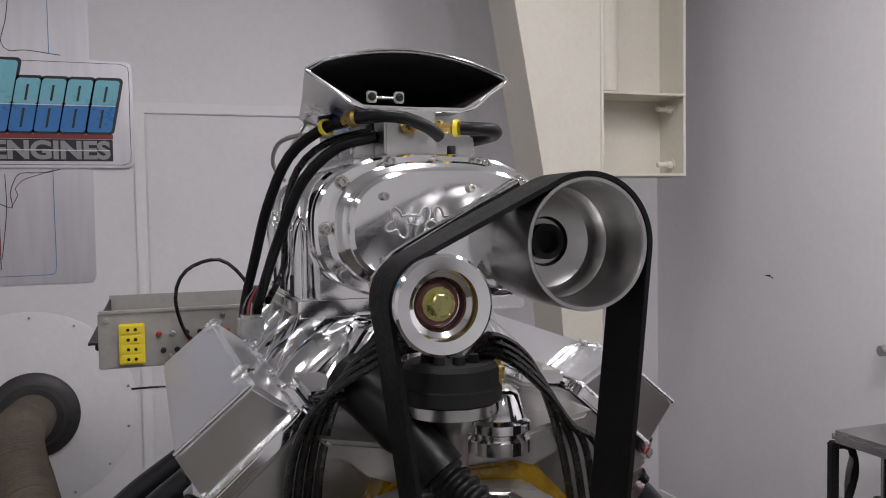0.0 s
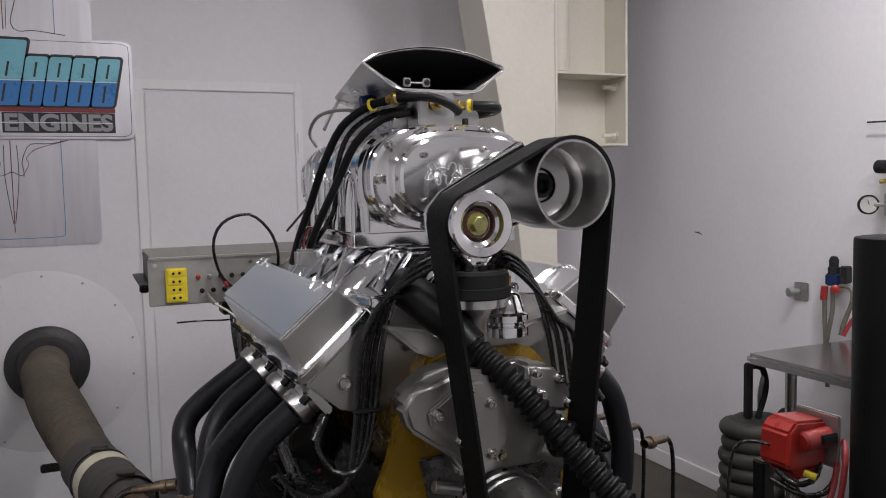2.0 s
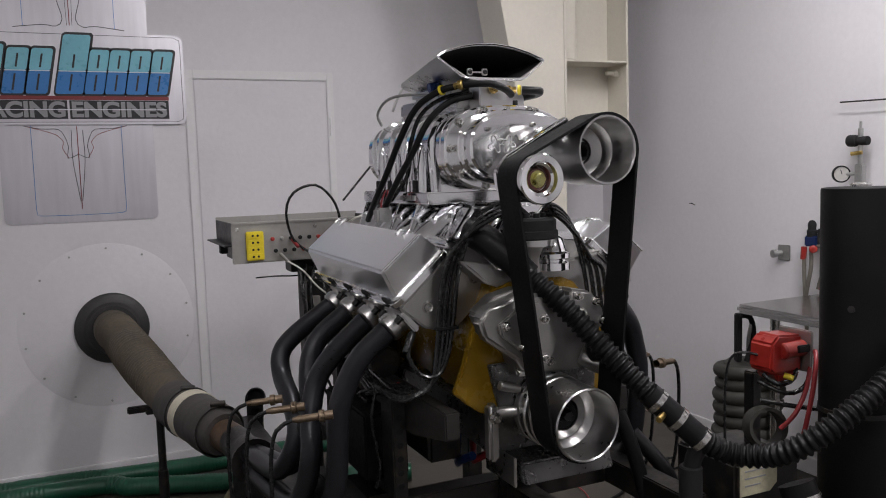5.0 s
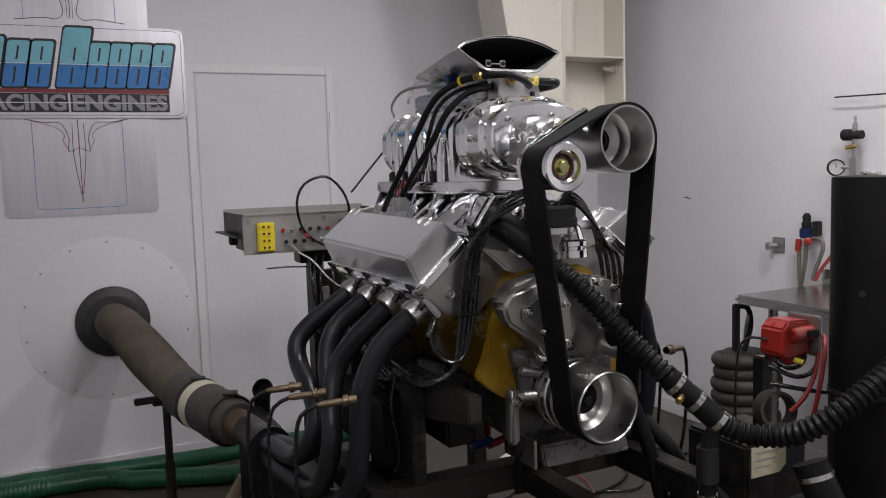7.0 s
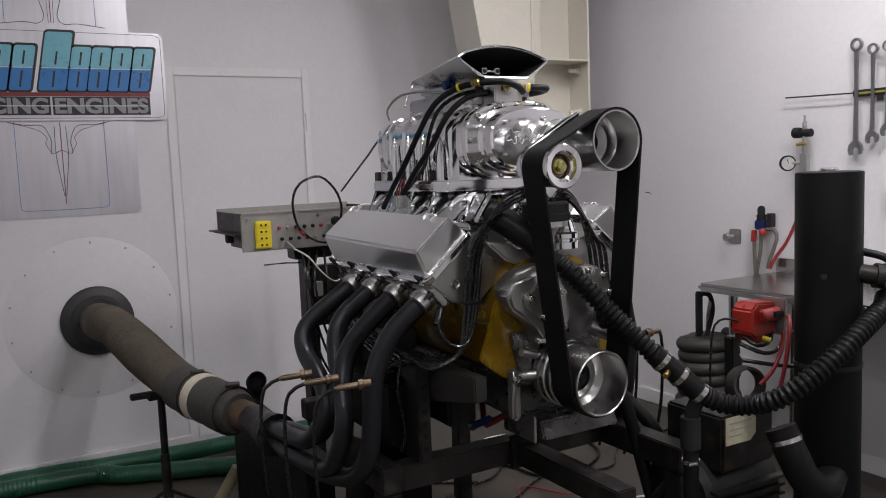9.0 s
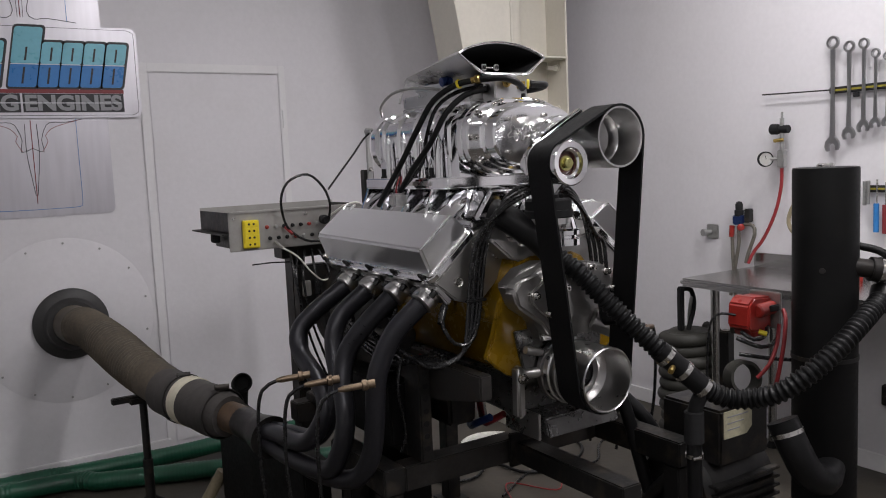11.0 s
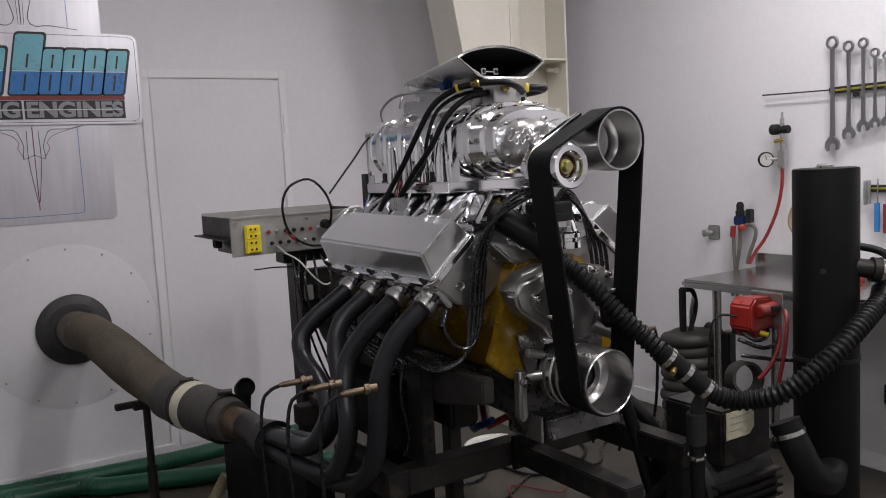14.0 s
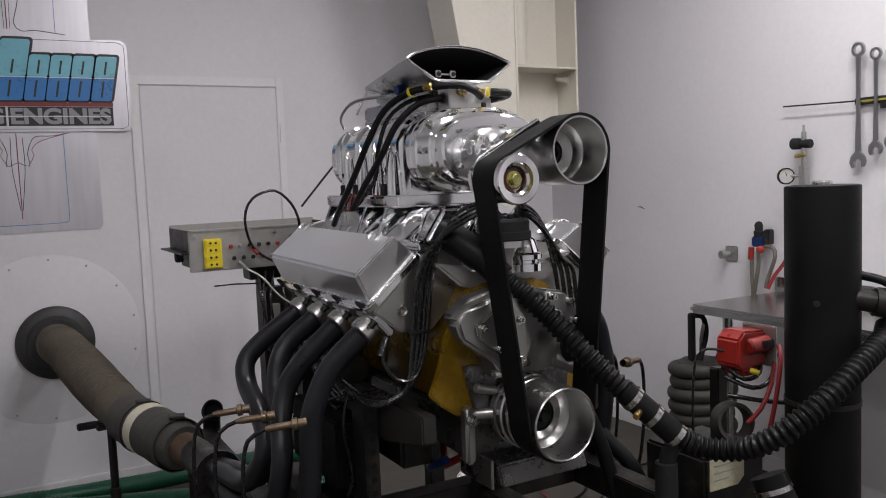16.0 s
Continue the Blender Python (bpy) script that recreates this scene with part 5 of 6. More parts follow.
part("wrap_end", sweep(smooth_path([(-0.359, 2.275, 0.653), (-0.338, 2.19, 0.65), (-0.326, 2.15, 0.648)], 0.02), lambda s: 0.093 - 0.25 * max(0, s - 0.05), 28), M_DUCTD, duct)
part("collar", sweep(smooth_path([(-0.329, 2.16, 0.649), (-0.303, 2.06, 0.645)], 0.02), 0.054, 28), M_RUST, duct, "heat-browned pipe end")
for y, x, r_ in ((2.46, -0.407, 0.0925), (2.2, -0.34, 0.0885)):
    a, b = Vector((x, y, 0.661 if y > 2.3 else 0.651)), Vector((x + 0.02, y - 0.075, 0.658 if y > 2.3 else 0.648))
    part("clamp_band", lathe([(r_, 0), (r_ + 0.004, 0), (r_ + 0.004, 0.016), (r_, 0.016)], a, b, 32, closed=True), M_RAIL, duct, "steel band clamp")
    part("clamp_screw", rod((x - 0.022, y - 0.012, 0.657 + r_ + 0.007), (x + 0.028, y - 0.022, 0.656 + r_ + 0.006), 0.01, 12), M_RAIL, duct)
dst = thing("duct_stand", (-0.48, 2.86, 0), "black steel stand propping up the exhaust duct", "stand")
part("post", rod((-0.475, 2.86, 0.29), (-0.475, 2.86, 0.58), 0.016, 16), M_STEEL, dst)
part("lower_post", rod((-0.475, 2.86, 0.0), (-0.475, 2.86, 0.32), 0.021, 16), M_STEEL, dst)
part("cradle", box(-0.6, -0.42, 2.845, 2.875, 0.577, 0.603, 0.004), M_STEEL, dst, "black cradle bar")
part("cradle_hook", box(-0.53, -0.47, 2.84, 2.88, 0.565, 0.595, 0.004), M_STEEL, dst)
for k in range(3):
    a = math.tau * k / 3 + 0.5
    part("foot", rod((-0.475, 2.86, 0.16), (-0.475 + 0.22 * math.cos(a), 2.86 + 0.22 * math.sin(a), 0.008), 0.009, 10), M_STEEL, dst)

# hoses on the floor
for pts in ([(-3.2, 3.71, 0.05), (-1.1, 3.71, 0.05), (-0.65, 3.67, 0.05), (-0.2, 3.6, 0.06), (0.2, 3.5, 0.1), (0.6, 3.35, 0.13)],
            [(-3.2, 3.6, 0.048), (-0.95, 3.6, 0.048), (-0.55, 3.47, 0.048), (-0.1, 3.3, 0.048), (0.3, 3.15, 0.048), (0.7, 3.0, 0.048)]):
    solid("floor_hose", sweep(smooth_path(pts, 0.008), lambda s: 0.044 + 0.0016 * math.sin(s / 0.02 * math.tau), 18), M_GREEN, "green ribbed suction hose lying on the floor", "hose", "green hoses")
solid("bent_hose", hose([(-0.2, 2.72, 0.24), (-0.262, 2.745, 0.13), (-0.315, 2.76, 0.045), (-0.29, 2.74, 0.03), (-0.22, 2.7, 0.03), (-0.1, 2.68, 0.03)], 0.026, 14), M_BEIGE, "beige braided hose bent up from the floor", "hose")
stub = hose([(-0.11, 2.72, 0.0), (-0.11, 2.72, 0.4), (-0.113, 2.69, 0.55), (-0.12, 2.645, 0.625)], 0.034, 20)
stub = lathe([(0.034, 0), (0.04, 0.005), (0.04, 0.055), (0.034, 0.06), (0.03, 0.02), (0, 0.02)], (-0.12, 2.65, 0.62), (-0.15, 2.33, 0.76), 24, stub)
solid("exhaust_stub", stub, M_BLACKIN, "black open pipe standing on the floor behind the duct", "pipe")

# =====================================================================
# cooling tank, pump and corrugated hose in front
# =====================================================================
TK = (0.945, 0.675)
tank = thing("cooling_tank", (*TK, 0), "tall satin black cylindrical cooling tank on the floor", "tank")
part("shell", lathe([(0, 0.0), (0.085, 0.0), (0.087, 0.004), (0.087, 1.455), (0.0855, 1.459), (0.08, 1.46), (0.078, 1.4605), (0, 1.462)], (*TK, 0), (*TK, 2), 64), M_TANK, tank)
part("cap", lathe([(0, 0), (0.024, 0), (0.024, 0.006), (0.02, 0.01), (0, 0.01)], (*TK, 1.461), (*TK, 2), 20), M_BOLT, tank, "steel filler plug")
part("side_port", lathe([(0.0, 0), (0.026, 0), (0.026, 0.05), (0.034, 0.05), (0.034, 0.085), (0.026, 0.09), (0.024, 0.13), (0, 0.13)], (0.965, 0.61, 1.185), (1.1, 0.5, 1.155), 24), M_HEADER2, tank, "corroded dark brass side port")
part("port_clamp", lathe([(0.036, 0), (0.036, 0.014), (0.034, 0.014)], (1.02, 0.566, 1.173), (1.1, 0.5, 1.155), 20), M_BOLT, tank)
part("side_plug", lathe([(0.008, 0), (0.008, 0.006), (0, 0.007)], (0.872, 0.636, 1.18), (0.7, 0.56, 1.18), 12), M_RAIL, tank, "small brass plug")
part("lower_port", hose([(0.9, 0.63, 0.62), (0.83, 0.6, 0.61), (0.76, 0.6, 0.645), (0.725, 0.62, 0.72), (0.715, 0.65, 0.79)], 0.042, 20), M_RUBBER, tank, "black rubber lower elbow")
part("hose_clamp", lathe([(0.0445, 0), (0.0445, 0.012), (0.042, 0.012)], (0.7195, 0.635, 0.752), (0.7155, 0.65, 0.79), 24), M_BOLT, tank)
part("strap", lathe([(0.0873, 0), (0.0895, 0), (0.0895, 0.012), (0.0873, 0.012)], (*TK, 0.92), (*TK, 2), 48, closed=True), M_STEEL, tank)
chose = thing("coolant_hose", (0.5, 0.7, 0.9), "black corrugated coolant hose from engine to tank", "hose")
part("smooth_end", sweep(smooth_path([(0.145, 1.155, 1.378), (0.17, 1.115, 1.357), (0.21, 1.062, 1.31), (0.24, 1.03, 1.268)], 0.015), lambda s: 0.038 if s < 0.13 else 0.034, 24), M_RUBBER, chose, "smooth rubber elbow")
part("bellows", corrugated([(0.235, 1.045, 1.275), (0.29, 0.975, 1.21), (0.375, 0.9, 1.09), (0.445, 0.825, 0.99)], 0.0255, 0.0165, 0.003, 20), M_RUBBER, chose, "corrugated black hose")
part("joint", sweep(smooth_path([(0.44, 0.83, 0.997), (0.542, 0.763, 0.885)], 0.02), 0.029, 22), M_RUBBER, chose, "smooth black joint hose")
for f in (0.12, 0.5, 0.92):
    a = Vector((0.44, 0.83, 0.997)).lerp(Vector((0.542, 0.763, 0.885)), f)
    b = a + Vector((0.102, -0.067, -0.112))
    part("band_clamp", lathe([(0.029, 0), (0.0315, 0), (0.0315, 0.014), (0.029, 0.014)], a, b, 24, closed=True), M_BOLT, chose, "bright steel band clamp")
part("clamp_screw", rod((0.45, 0.79, 0.955), (0.425, 0.775, 0.95), 0.008, 10), M_BRASS, chose)
part("bellows", corrugated([(0.537, 0.766, 0.89), (0.595, 0.735, 0.856), (0.638, 0.685, 0.856), (0.665, 0.622, 0.882), (0.71, 0.572, 0.93), (0.785, 0.54, 0.99), (0.87, 0.532, 1.042), (0.95, 0.542, 1.072), (1.03, 0.56, 1.095)], 0.0255, 0.0165, 0.003, 20), M_RUBBER, chose, "corrugated black hose")
part("end_sleeve", sweep(smooth_path([(1.015, 0.553, 1.072), (1.05, 0.565, 1.115)], 0.02), 0.035, 22), M_RUBBER, chose)
wye = part("wye_fitting", hose([(1.04, 0.562, 1.105), (1.065, 0.56, 1.14), (1.07, 0.53, 1.165), (1.06, 0.51, 1.175)], 0.026, 18), M_GALV, chose, "grey metal elbow fitting")
part("wye_branch", hose([(1.065, 0.55, 1.14), (1.12, 0.52, 1.135), (1.17, 0.5, 1.13)], 0.02, 16), M_GALV, wye)
part("gauge", lathe([(0.04, 0), (0.043, 0.004), (0.043, 0.024), (0.036, 0.026), (0.034, 0.018), (0, 0.018)], (1.13, 0.52, 1.12), (0.9, 0.2, 1.14), 28), M_BLACKIN, wye, "black pressure gauge")
part("top_link", hose([(1.0, 0.62, 1.24), (1.03, 0.57, 1.225), (1.06, 0.53, 1.19)], 0.011, 14), M_RUBBER, wye)
drain = thing("drain_pipe", (0.53, 0.78, 0), "black drain pipe with a tee standing on the floor", "pipe")
part("pipe", rod((0.53, 0.79, 0.0), (0.53, 0.79, 0.75), 0.021, 18), M_RUBBER, drain)
part("tee", rod((0.53, 0.79, 0.73), (0.53, 0.79, 0.82), 0.027, 18), M_BLACKIN, drain)
part("tee_branch", hose([(0.53, 0.79, 0.8), (0.533, 0.783, 0.84), (0.54, 0.768, 0.875)], 0.02, 14), M_BLACKIN, drain)
part("clamp", lathe([(0.021, 0), (0.0245, 0), (0.0245, 0.012), (0.021, 0.012)], (0.53, 0.79, 0.69), (0.53, 0.79, 2), 20, closed=True), M_BOLT, drain)
part("clamp_screw", rod((0.5, 0.77, 0.697), (0.525, 0.765, 0.697), 0.006, 10), M_BOLT, drain)

# pump motor with a label, and the red vise-like actuator above it
MX, MY = 0.915, 1.06
motor = thing("pump_motor", (MX, MY, 0), "black ribbed electric pump motor with a yellowed label", "pump motor")
part("base", box(MX - 0.2, MX + 0.2, MY - 0.12, MY + 0.16, 0.0, 0.3, 0.01), M_STEEL, motor, "dark steel base box")
part("body", lathe([(0, 0), (0.13, 0), (0.15, 0.02), (0.15, 0.3), (0.13, 0.32), (0, 0.32)], (MX - 0.17, MY, 0.45), (MX + 1, MY, 0.45), 36), M_STEEL, motor)
for k in range(7):
    z = 0.33 + 0.028 * k
    part("cooling_rib", box(MX - 0.16, MX + 0.14, MY - 0.165, MY - 0.1, z, z + 0.01, 0.002), M_STEEL, motor)
part("terminal_box", box(MX - 0.13, MX + 0.1, MY - 0.15, MY + 0.08, 0.56, 0.735, 0.008), M_STEEL, motor, "black terminal box")
lab = part("label", prism([(MX - 0.115, 0.73), (MX + 0.015, 0.73), (MX + 0.015, 0.665), (MX - 0.01, 0.645), (MX - 0.115, 0.645)], MY - 0.153, MY - 0.1505, "y"), M_PAPER, motor, "yellowed paper label")
for k in range(3):
    part("label_line", box(MX - 0.1, MX - 0.005 - 0.02 * k, MY - 0.1545, MY - 0.1532, 0.71 - 0.02 * k, 0.714 - 0.02 * k), M_VGREY, lab)
part("support_post", box(MX + 0.02, MX + 0.055, MY - 0.06, MY - 0.025, 0.735, 0.945, 0.004), M_STEEL, motor)
part("pipe_ring", lathe([(0.043, 0), (0.052, 0.0), (0.055, 0.01), (0.052, 0.05), (0.043, 0.05)], (MX - 0.02, MY - 0.13, 0.82), (MX - 0.1, MY - 0.33, 0.86), 32, closed=True), M_COIL, motor, "grey pipe ring")
act = thing("red_actuator", (0.9, 0.93, 0.975), "red enamelled pump head with a silver end plate", "pump head")
part("body", prism([(0.825, 0.985), (0.84, 0.972), (0.94, 0.972), (0.94, 1.072), (0.855, 1.078), (0.83, 1.055)], 0.9, 0.98, "y", 0.006), M_RED, act)
part("boss", rod((0.86, 0.896, 1.035), (0.94, 0.896, 1.038), 0.022, 20, 0.005), M_RED, act)
part("slide", box(0.895, 0.94, 0.87, 0.885, 1.03, 1.05, 0.003), M_BLACKIN, act)
part("end_plate", box(0.941, 0.951, 0.87, 0.985, 0.97, 1.085, 0.003), M_GALV, act, "silver end plate")
part("foot", prism([(0.845, 0.971), (0.94, 0.971), (0.93, 0.95), (0.86, 0.95)], 0.905, 0.975, "y", 0.004), M_RED, act)
part("mount", box(0.9, 0.96, 0.97, 1.03, 0.94, 0.972, 0.004), M_STEEL, act)
part("yellow_tap", rod((0.868, 0.895, 0.97), (0.882, 0.875, 0.963), 0.008, 12), M_YELLOW, act, "yellow tap")
for pts, m_ in (([(0.955, 0.87, 1.03), (0.925, 0.84, 1.01), (0.9, 0.83, 0.93), (0.885, 0.84, 0.83), (0.885, 0.86, 0.76)], M_REDHOSE), ([(0.95, 0.88, 0.99), (0.91, 0.86, 0.93), (0.87, 0.86, 0.87), (0.84, 0.88, 0.83)], M_REDHOSE),
                ([(0.96, 0.94, 1.02), (0.9, 0.89, 0.96), (0.84, 0.89, 0.95), (0.83, 0.93, 0.97)], M_WIRE), ([(0.98, 0.9, 1.0), (0.92, 0.87, 0.94), (0.86, 0.88, 0.925), (0.82, 0.94, 0.95)], M_WIRE),
                ([(0.82, 0.93, 0.9), (0.9, 0.86, 0.885), (0.99, 0.8, 0.88), (1.06, 0.78, 0.9)], M_WIRE)):
    part("line", hose(pts, 0.0065, 10), m_, act, "red rubber line" if m_ is M_REDHOSE else "black cable")
part("ground_wire", hose([(0.83, 0.95, 1.02), (0.8, 0.98, 1.025), (0.778, 1.0, 1.005), (0.772, 1.01, 0.94), (0.778, 1.02, 0.84), (0.79, 1.03, 0.735)], 0.0038, 8), M_WIRE, act)

act.location = (0.94, 0.9, 0.975)
act.scale = (0.97, 0.97, 0.97)

# =====================================================================
# table, coiled hose and wall tools on the east side
# =====================================================================
table = thing("work_table", (2.15, 0.9, 0), "long stainless steel work table against the wall", "table")
TY0, TY1, TX0, TX1, TZ = -0.4, 2.02, 1.86, X1 - 0.013, 0.912
part("tabletop", box(TX0, TX1, TY0, TY1, TZ - 0.04, TZ, 0.014, seg=4), M_STAIN, table)
part("back_splash", box(TX1 - 0.016, TX1, TY0, TY1, TZ, TZ + 0.07, 0.004), M_STAIN, table)
for lx, ly in ((TX0 + 0.07, TY1 - 0.16), (TX0 + 0.07, TY0 + 0.15), (TX1 - 0.08, TY1 - 0.16), (TX1 - 0.08, TY0 + 0.15)):
    leg = part("leg", rod((lx, ly, 0.03), (lx, ly, TZ - 0.038), 0.0205, 20), M_STAIN, table)
    part("leveling_foot", lathe([(0.018, 0.03), (0.022, 0.02), (0.03, 0.006), (0.03, 0), (0, 0)], (lx, ly, 0), (lx, ly, 1), 18), M_BLACKIN, leg)
part("front_bar", rod((TX0 + 0.07, TY0 + 0.15, 0.62), (TX0 + 0.07, 0.9, 0.62), 0.014, 14), M_STAIN, table)
coil = thing("hose_coil", (1.82, 2.1, 0), "stack of dusty grey hose coiled round a drum", "coiled hose")
CC = (1.97, 2.05)
part("drum", rod((*CC, 0.0), (*CC, 0.6), 0.085, 32, 0.01), M_STEEL, coil, "dark drum")
for k in range(10):
    z = 0.07 + 0.056 * k
    rr = 0.12 + 0.006 * math.sin(k * 2.1)
    ring = [(CC[0] + 0.004 * math.sin(k) + rr * math.cos(a), CC[1] + rr * math.sin(a), z + 0.056 * a / math.tau) for a in [j * math.tau / 24 for j in range(25)]]
    part("turn", hose(ring, 0.033, 12, 0.03), M_COIL, coil, "grey hose turn")
part("drum_lid", lathe([(0, 0), (0.1, 0), (0.105, 0.012), (0.09, 0.022), (0, 0.024)], (*CC, 0.618), (*CC, 2), 32), M_COIL, coil)
part("spray_handle", box(1.9, 1.93, 2.04, 2.07, 0.642, 0.86, 0.006), M_BLACKIN, coil, "black hanging clamps")
part("spray_handle", hose([(1.95, 2.04, 0.64), (1.98, 2.03, 0.76), (1.96, 2.03, 0.84), (1.92, 2.04, 0.85)], 0.012, 10), M_BLACKIN, coil)
part("spray_handle", hose([(1.99, 2.07, 0.64), (1.96, 2.04, 0.74), (1.97, 2.03, 0.82)], 0.009, 10), M_GALV, coil)

W = X1


def wrench(y, zt, zb, s):
    w = thing("combination_wrench", (W - 0.03, y, zb), "steel combination wrench hanging on the wall rack", "wrench", "hanging wrenches")
    L, xw = zt - zb, W - 0.034
    hr = 0.03 * s
    part("ring_end", lathe([(hr * 0.58, -0.007), (hr * 0.9, -0.008), (hr, -0.004), (hr, 0.004), (hr * 0.9, 0.008), (hr * 0.58, 0.007)], (xw, y, zt - hr), (0, y, zt - hr), 24, closed=True), M_WRENCH, w)
    part("shank", prism([(y - 0.013 * s, zb + 0.05 * s), (y + 0.013 * s, zb + 0.05 * s), (y + 0.009 * s, (zt + zb) / 2), (y + 0.011 * s, zt - 1.7 * hr), (y - 0.011 * s, zt - 1.7 * hr), (y - 0.009 * s, (zt + zb) / 2)], xw - 0.005, xw + 0.005, "x", 0.003), M_WRENCH, w)
    jaw = [(y + q * s, zb + z * s) for q, z in ((-0.012, 0.066), (0.012, 0.066), (0.032, 0.044), (0.036, 0.022), (0.027, 0.0), (0.013, 0.002), (0.015, 0.026), (0.008, 0.035), (-0.008, 0.035), (-0.015, 0.026), (-0.015, 0.004), (-0.028, 0.006), (-0.035, 0.026), (-0.03, 0.046))]
    part("jaw", prism(jaw, xw - 0.007, xw + 0.007, "x", 0.002), M_WRENCH, w)


for y, zt, zb, s in ((1.584, 2.018, 1.488, 1.05), (1.505, 1.985, 1.54, 0.9), (1.436, 1.988, 1.57, 0.85), (1.382, 1.935, 1.585, 0.72), (1.328, 1.915, 1.59, 0.68), (1.275, 1.905, 1.6, 0.62), (1.225, 1.895, 1.605, 0.6), (1.178, 1.885, 1.61, 0.56), (1.132, 1.875, 1.615, 0.54), (1.09, 1.865, 1.62, 0.5)):
    wrench(y, zt, zb, s)
rack = thing("wrench_rack", (W - 0.02, 1.3, 1.76), "yellow and black metal tool rack bar on the wall", "tool rack")
part("bar", box(W - 0.022, W - 0.004, 0.85, 1.61, 1.755, 1.785, 0.003), M_VBLACK, rack)
part("yellow_strip", box(W - 0.0245, W - 0.0222, 0.85, 1.6, 1.765, 1.774), M_OLIVE, rack, "yellow strip")
part("rod", hose([(W - 0.03, 1.962, 1.783), (W - 0.03, 1.8, 1.778), (W - 0.027, 1.58, 1.772)], 0.0035, 8), M_RAIL, rack, "thin steel rod")
part("magnet", box(W - 0.03, W - 0.022, 1.46, 1.49, 1.73, 1.752, 0.002), M_BLACKIN, rack)
rack2 = thing("magnetic_tool_bar", (W - 0.02, 1.2, 1.31), "yellow and black magnetic tool bar on the wall", "tool rack")
part("bar", box(W - 0.02, W - 0.004, 0.85, 1.44, 1.298, 1.33, 0.003), M_VBLACK, rack2)
part("yellow_strip", box(W - 0.0225, W - 0.0202, 0.86, 1.43, 1.31, 1.319), M_OLIVE, rack2, "yellow strip")
for k, (y, w_, z0, z1, m_, nm) in enumerate(((1.425, 0.008, 1.24, 1.35, M_GALV, "steel punch"), (1.408, 0.008, 1.245, 1.352, M_GALV, "steel punch"), (1.37, 0.012, 1.12, 1.25, M_VBLUE, "screwdriver with blue handle"), (1.33, 0.012, 1.115, 1.245, M_VRED, "screwdriver with red handle"), (1.3, 0.008, 1.08, 1.26, M_BLACKIN, "black handled hex key"), (1.26, 0.006, 1.2, 1.36, M_BLACKIN, "black hex key"), (1.22, 0.01, 1.12, 1.25, M_VBLUE, "screwdriver with blue handle"))):
    tool = thing("hanging_tool", (W - 0.03, y, z0), nm + " stuck to the magnetic bar", "hand tool", "tools on the bar")
    part("handle", rod((W - 0.036, y, z0), (W - 0.036, y, z1), w_, 12), m_, tool)
    part("blade", rod((W - 0.032, y, z1 - 0.005), (W - 0.03, y, 1.345 + 0.006 * (k % 3)), 0.004, 8), M_BOLT, tool)
reg = thing("air_regulator", (W - 0.05, 1.85, 1.42), "air line regulator with gauge and red hose on the wall", "regulator")
part("pipe", rod((2.405, 1.838, 1.415), (2.405, 1.838, 1.66), 0.011, 14), M_GALV, reg)
part("nipple", rod((2.405, 1.838, 1.655), (2.405, 1.838, 1.69), 0.006, 10), M_GALV, reg)
part("body", box(2.388, 2.425, 1.82, 1.856, 1.42, 1.505, 0.004), M_GALV, reg)
part("knob", lathe([(0.014, 0), (0.014, 0.03), (0.024, 0.032), (0.026, 0.04), (0.026, 0.07), (0.022, 0.075), (0, 0.075)], (2.405, 1.82, 1.605), (2.39, 1.95, 1.61), 20), M_BLACKIN, reg, "black adjusting knob")
part("valve", rod((2.405, 1.8, 1.605), (2.405, 1.86, 1.605), 0.02, 14), M_BLACKIN, reg)
part("brass_tap", rod((2.4, 1.825, 1.555), (2.385, 1.87, 1.55), 0.009, 10), M_BRASS, reg)
g = part("gauge", lathe([(0, 0), (0.036, 0), (0.038, 0.004), (0.038, 0.02), (0.034, 0.024), (0.032, 0.019), (0, 0.019)], (2.375, 1.915, 1.462), (1.9, 1.2, 1.47), 32), M_BLACKIN, reg, "round pressure gauge")
part("gauge_face", lathe([(0.032, 0.0195), (0, 0.0197)], (2.375, 1.915, 1.462), (1.9, 1.2, 1.47), 32), M_GLASS, g, "white dial")
part("needle", rod((2.363, 1.896, 1.462), (2.361, 1.902, 1.482), 0.0016, 6), M_BLACKIN, g)
part("gauge_stem", rod((2.4, 1.85, 1.462), (2.38, 1.91, 1.462), 0.008, 10), M_GALV, reg)
part("red_hose", hose([(2.405, 1.838, 1.42), (2.403, 1.842, 1.32), (2.4, 1.87, 1.2), (2.395, 1.93, 1.07), (2.39, 1.99, 0.99), (2.37, 2.01, 0.93)], 0.0085, 12), M_REDHOSE, reg, "red air hose")
part("brown_hose", hose([(2.4, 1.7, 1.32), (2.4, 1.755, 1.26), (2.4, 1.797, 1.17), (2.4, 1.78, 1.11), (2.4, 1.72, 1.075), (2.39, 1.62, 1.05)], 0.01, 12), M_BEIGE, reg, "yellowed hose loop")
mf = thing("valve_manifold", (W - 0.05, 2.09, 1.13), "small valve manifold with red taps and clear hoses on the wall", "valve")
part("body", box(2.385, 2.44, 2.05, 2.12, 1.125, 1.175, 0.006), M_BLUE, mf, "blue valve body")
part("top_valve", lathe([(0.022, 0), (0.024, 0.03), (0.018, 0.034), (0.02, 0.06), (0.012, 0.075), (0, 0.078)], (2.405, 2.09, 1.17), (2.405, 2.09, 2), 18), M_BLACKIN, mf)
part("side_block", box(2.39, 2.43, 2.02, 2.05, 1.14, 1.21, 0.004), M_STEEL, mf)
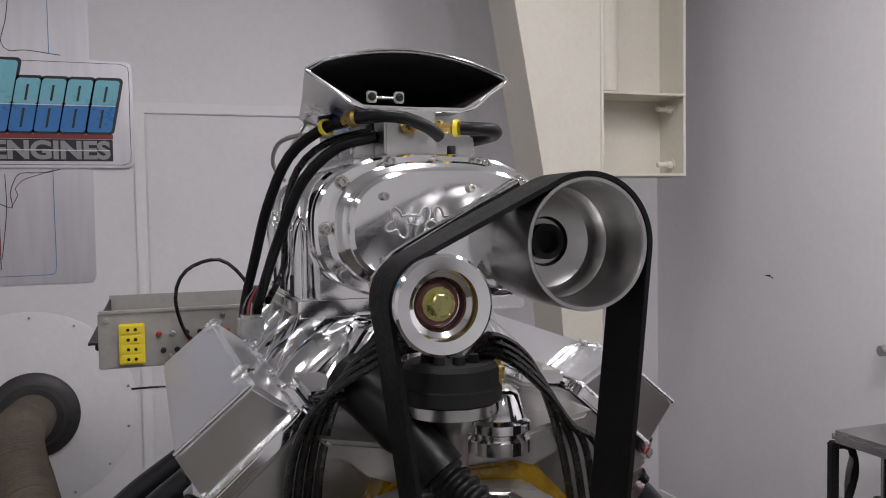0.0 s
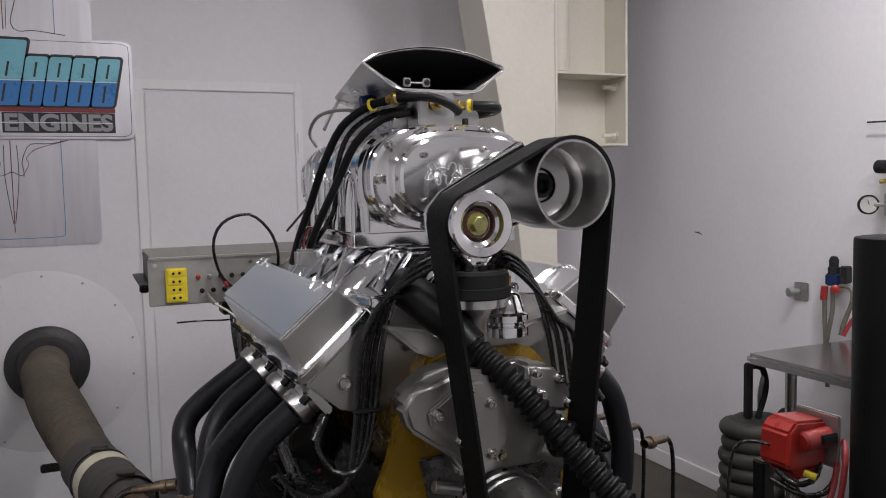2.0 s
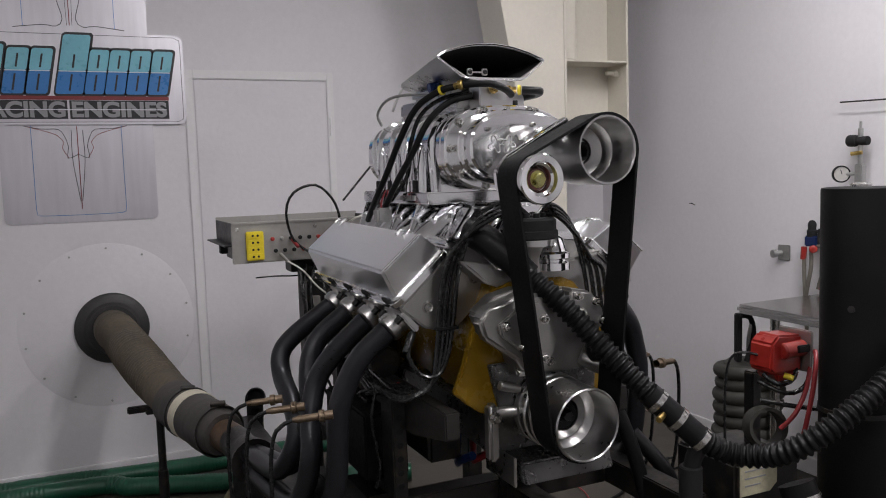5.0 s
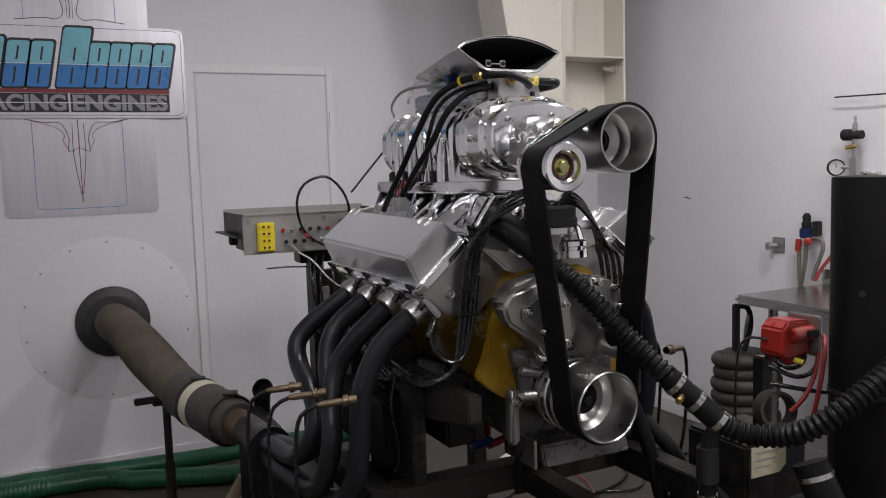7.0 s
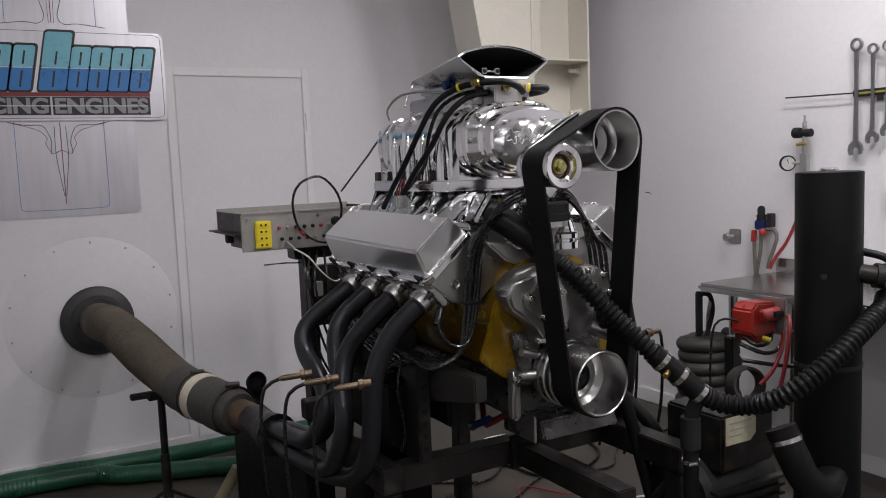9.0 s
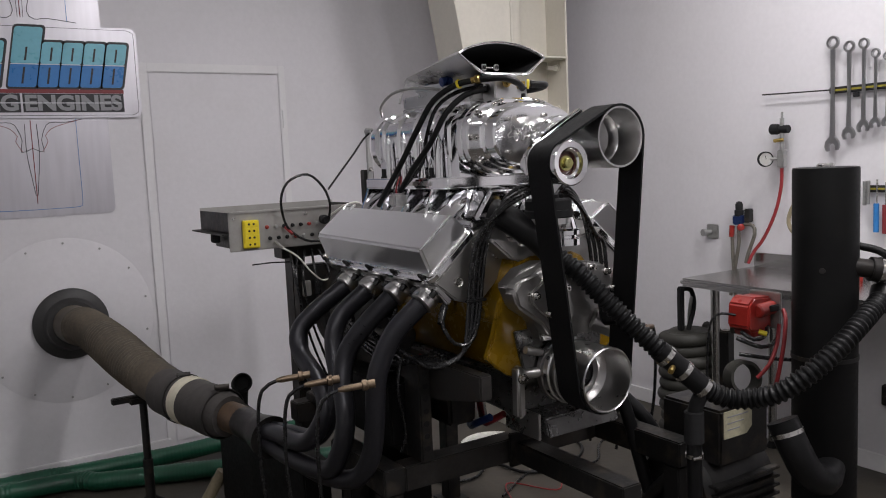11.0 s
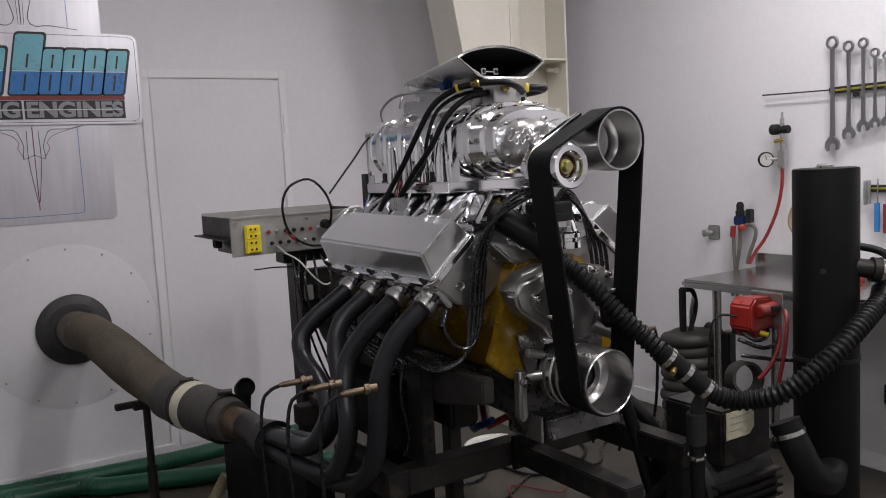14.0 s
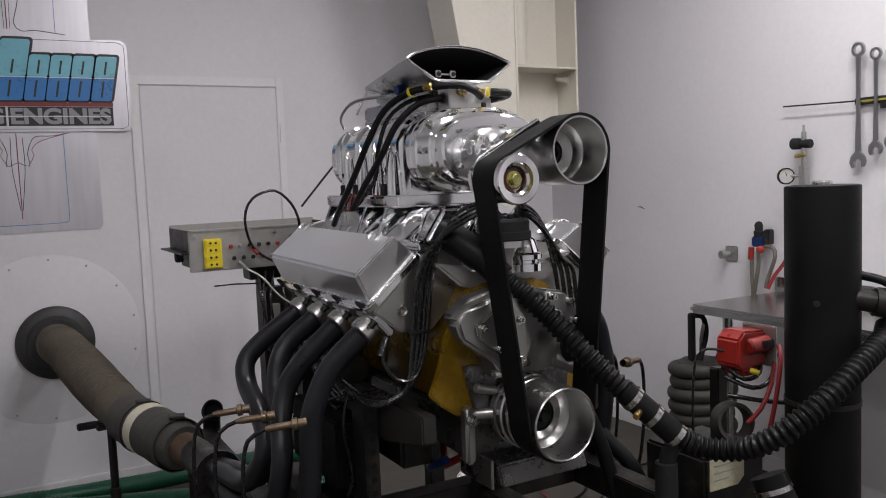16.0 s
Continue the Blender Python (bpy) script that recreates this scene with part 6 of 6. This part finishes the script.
part("red_tap", lathe([(0.017, 0), (0.0185, 0.007), (0.013, 0.012), (0, 0.013)], (2.385, 2.065, 1.115), (2.2, 1.9, 1.11), 18), M_RED, mf, "red tap")
part("red_tap", rod((2.4, 2.135, 1.06), (2.4, 2.13, 1.12), 0.014, 14), M_RED, mf, "red tap")
for pts in ([(2.4, 2.13, 1.07), (2.4, 2.128, 1.0), (2.395, 2.12, 0.93), (2.39, 2.1, 0.7)], [(2.4, 2.09, 1.12), (2.395, 2.085, 1.03), (2.39, 2.1, 0.93), (2.385, 2.13, 0.75)], [(2.4, 2.06, 1.13), (2.395, 2.0, 1.125), (2.39, 1.985, 1.08), (2.385, 2.02, 0.98), (2.38, 2.03, 0.93)]):
    part("hose", hose(pts, 0.0095, 10), M_CLEAR, mf, "dusty clear hose")
vs_ = thing("wall_valve", (W, 2.3, 1.075), "square steel plate with a tap on the wall", "valve")
part("plate", box(W - 0.008, W, 2.258, 2.337, 1.036, 1.114, 0.004), M_GALV, vs_)
part("tap", lathe([(0.014, 0), (0.014, 0.03), (0.02, 0.032), (0.02, 0.05), (0, 0.052)], (W - 0.008, 2.31, 1.072), (1.9, 2.45, 1.072), 16), M_GALV, vs_)
outl = thing("wall_socket", (W, 1.26, 0.38), "grey double power socket low on the wall", "socket")
part("box", box(W - 0.04, W, 1.19, 1.335, 0.33, 0.425, 0.005), M_STEEL, outl)
for y in (1.235, 1.29):
    part("receptacle", rod((W - 0.04, y, 0.378), (W - 0.044, y, 0.378), 0.02, 18), M_GALV, outl)
wk = thing("wall_hook", (W, 2.92, 1.306), "small bent wire hook in the wall", "hook")
part("wire", hose([(W, 2.955, 1.306), (W - 0.03, 2.95, 1.308), (W - 0.035, 2.92, 1.307), (W - 0.032, 2.9, 1.298)], 0.0022, 6, 0.01), M_BLACKIN, wk)
# small tools lying at the back of the table
for k in range(6):
    y = 1.42 - 0.05 * k
    tl = thing("table_tool", (2.3, y, TZ), "small red handled tool standing in a table tray", "hand tool", "tools on the table")
    part("handle", rod((2.3, y, TZ), (2.3, y, TZ + 0.05), 0.011, 10), M_RED if k % 2 else M_GALV, tl)
    part("tip", rod((2.3, y, TZ + 0.048), (2.3, y, TZ + 0.09), 0.005, 8), M_BOLT, tl)

# cables and odd bits on the floor
cab = [([(0.9, 2.75, 0.012), (1.1, 2.55, 0.012), (1.15, 2.35, 0.014), (1.35, 2.3, 0.012), (1.6, 2.45, 0.012), (1.7, 2.85, 0.012)], 0.008, M_RUBBER, "black cable lying on the floor"),
       ([(0.62, 1.25, 0.9), (0.68, 1.2, 0.7), (0.72, 1.15, 0.45), (0.76, 1.08, 0.2), (0.8, 1.0, 0.022)], 0.022, M_RUBBER, "black rubber hose from the engine down to the floor"),
       ([(0.2, 2.5, 0.012), (0.6, 2.6, 0.012), (0.9, 2.45, 0.012), (1.2, 2.65, 0.012), (1.6, 2.7, 0.012), (2.0, 2.6, 0.012)], 0.007, M_WIRE, "black cable lying on the floor"),
       ([(0.9, 2.2, 0.01), (1.2, 2.35, 0.01), (1.5, 2.25, 0.01), (1.75, 2.45, 0.01), (2.2, 2.5, 0.01)], 0.006, M_WIRE, "black cable lying on the floor"),
       ([(1.0, 1.75, 0.014), (1.25, 1.9, 0.014), (1.5, 1.85, 0.014), (1.75, 1.8, 0.014)], 0.007, M_GALV, "grey cable lying on the floor"),
       ([(1.05, 1.65, 0.014), (1.3, 1.82, 0.014), (1.6, 1.72, 0.014), (1.8, 1.6, 0.014)], 0.006, M_GALV, "grey cable lying on the floor"),
       ([(0.85, 2.0, 0.012), (1.0, 2.3, 0.012), (1.15, 2.1, 0.012), (1.35, 2.45, 0.012), (1.3, 2.75, 0.012)], 0.0035, M_REDHOSE, "thin red cable lying on the floor"),
       ([(0.75, 1.3, 0.72), (0.82, 1.22, 0.6), (0.86, 1.15, 0.4), (0.85, 1.05, 0.2), (0.75, 0.9, 0.03), (0.6, 0.7, 0.025)], 0.024, M_RUBBER, "black rubber drain hose hanging from the engine"),
       ([(0.2, 1.28, 0.75), (0.19, 1.34, 0.72), (0.22, 1.42, 0.69), (0.26, 1.5, 0.75)], 0.012, M_BLUE, "blue braided oil line under the engine"),
       ([(0.25, 1.28, 0.75), (0.24, 1.34, 0.715), (0.27, 1.42, 0.69), (0.31, 1.5, 0.75)], 0.011, M_REDHOSE, "red oil line under the engine")]
for pts, r_, m_, lb in cab:
    solid("floor_cable" if pts[1][2] < 0.1 else "oil_line", hose(pts, r_, 10, 0.03), m_, lb, "cable" if pts[1][2] < 0.1 else "hose")
solid("round_lid", lathe([(0, 0), (0.17, 0), (0.175, 0.004), (0.175, 0.03), (0.165, 0.035), (0.16, 0.025), (0, 0.025)], (1.25, 2.75, 0.0), (1.25, 2.75, 1), 40), M_WHITEP, "white plastic lid with a yellowed rim on the floor", "lid")
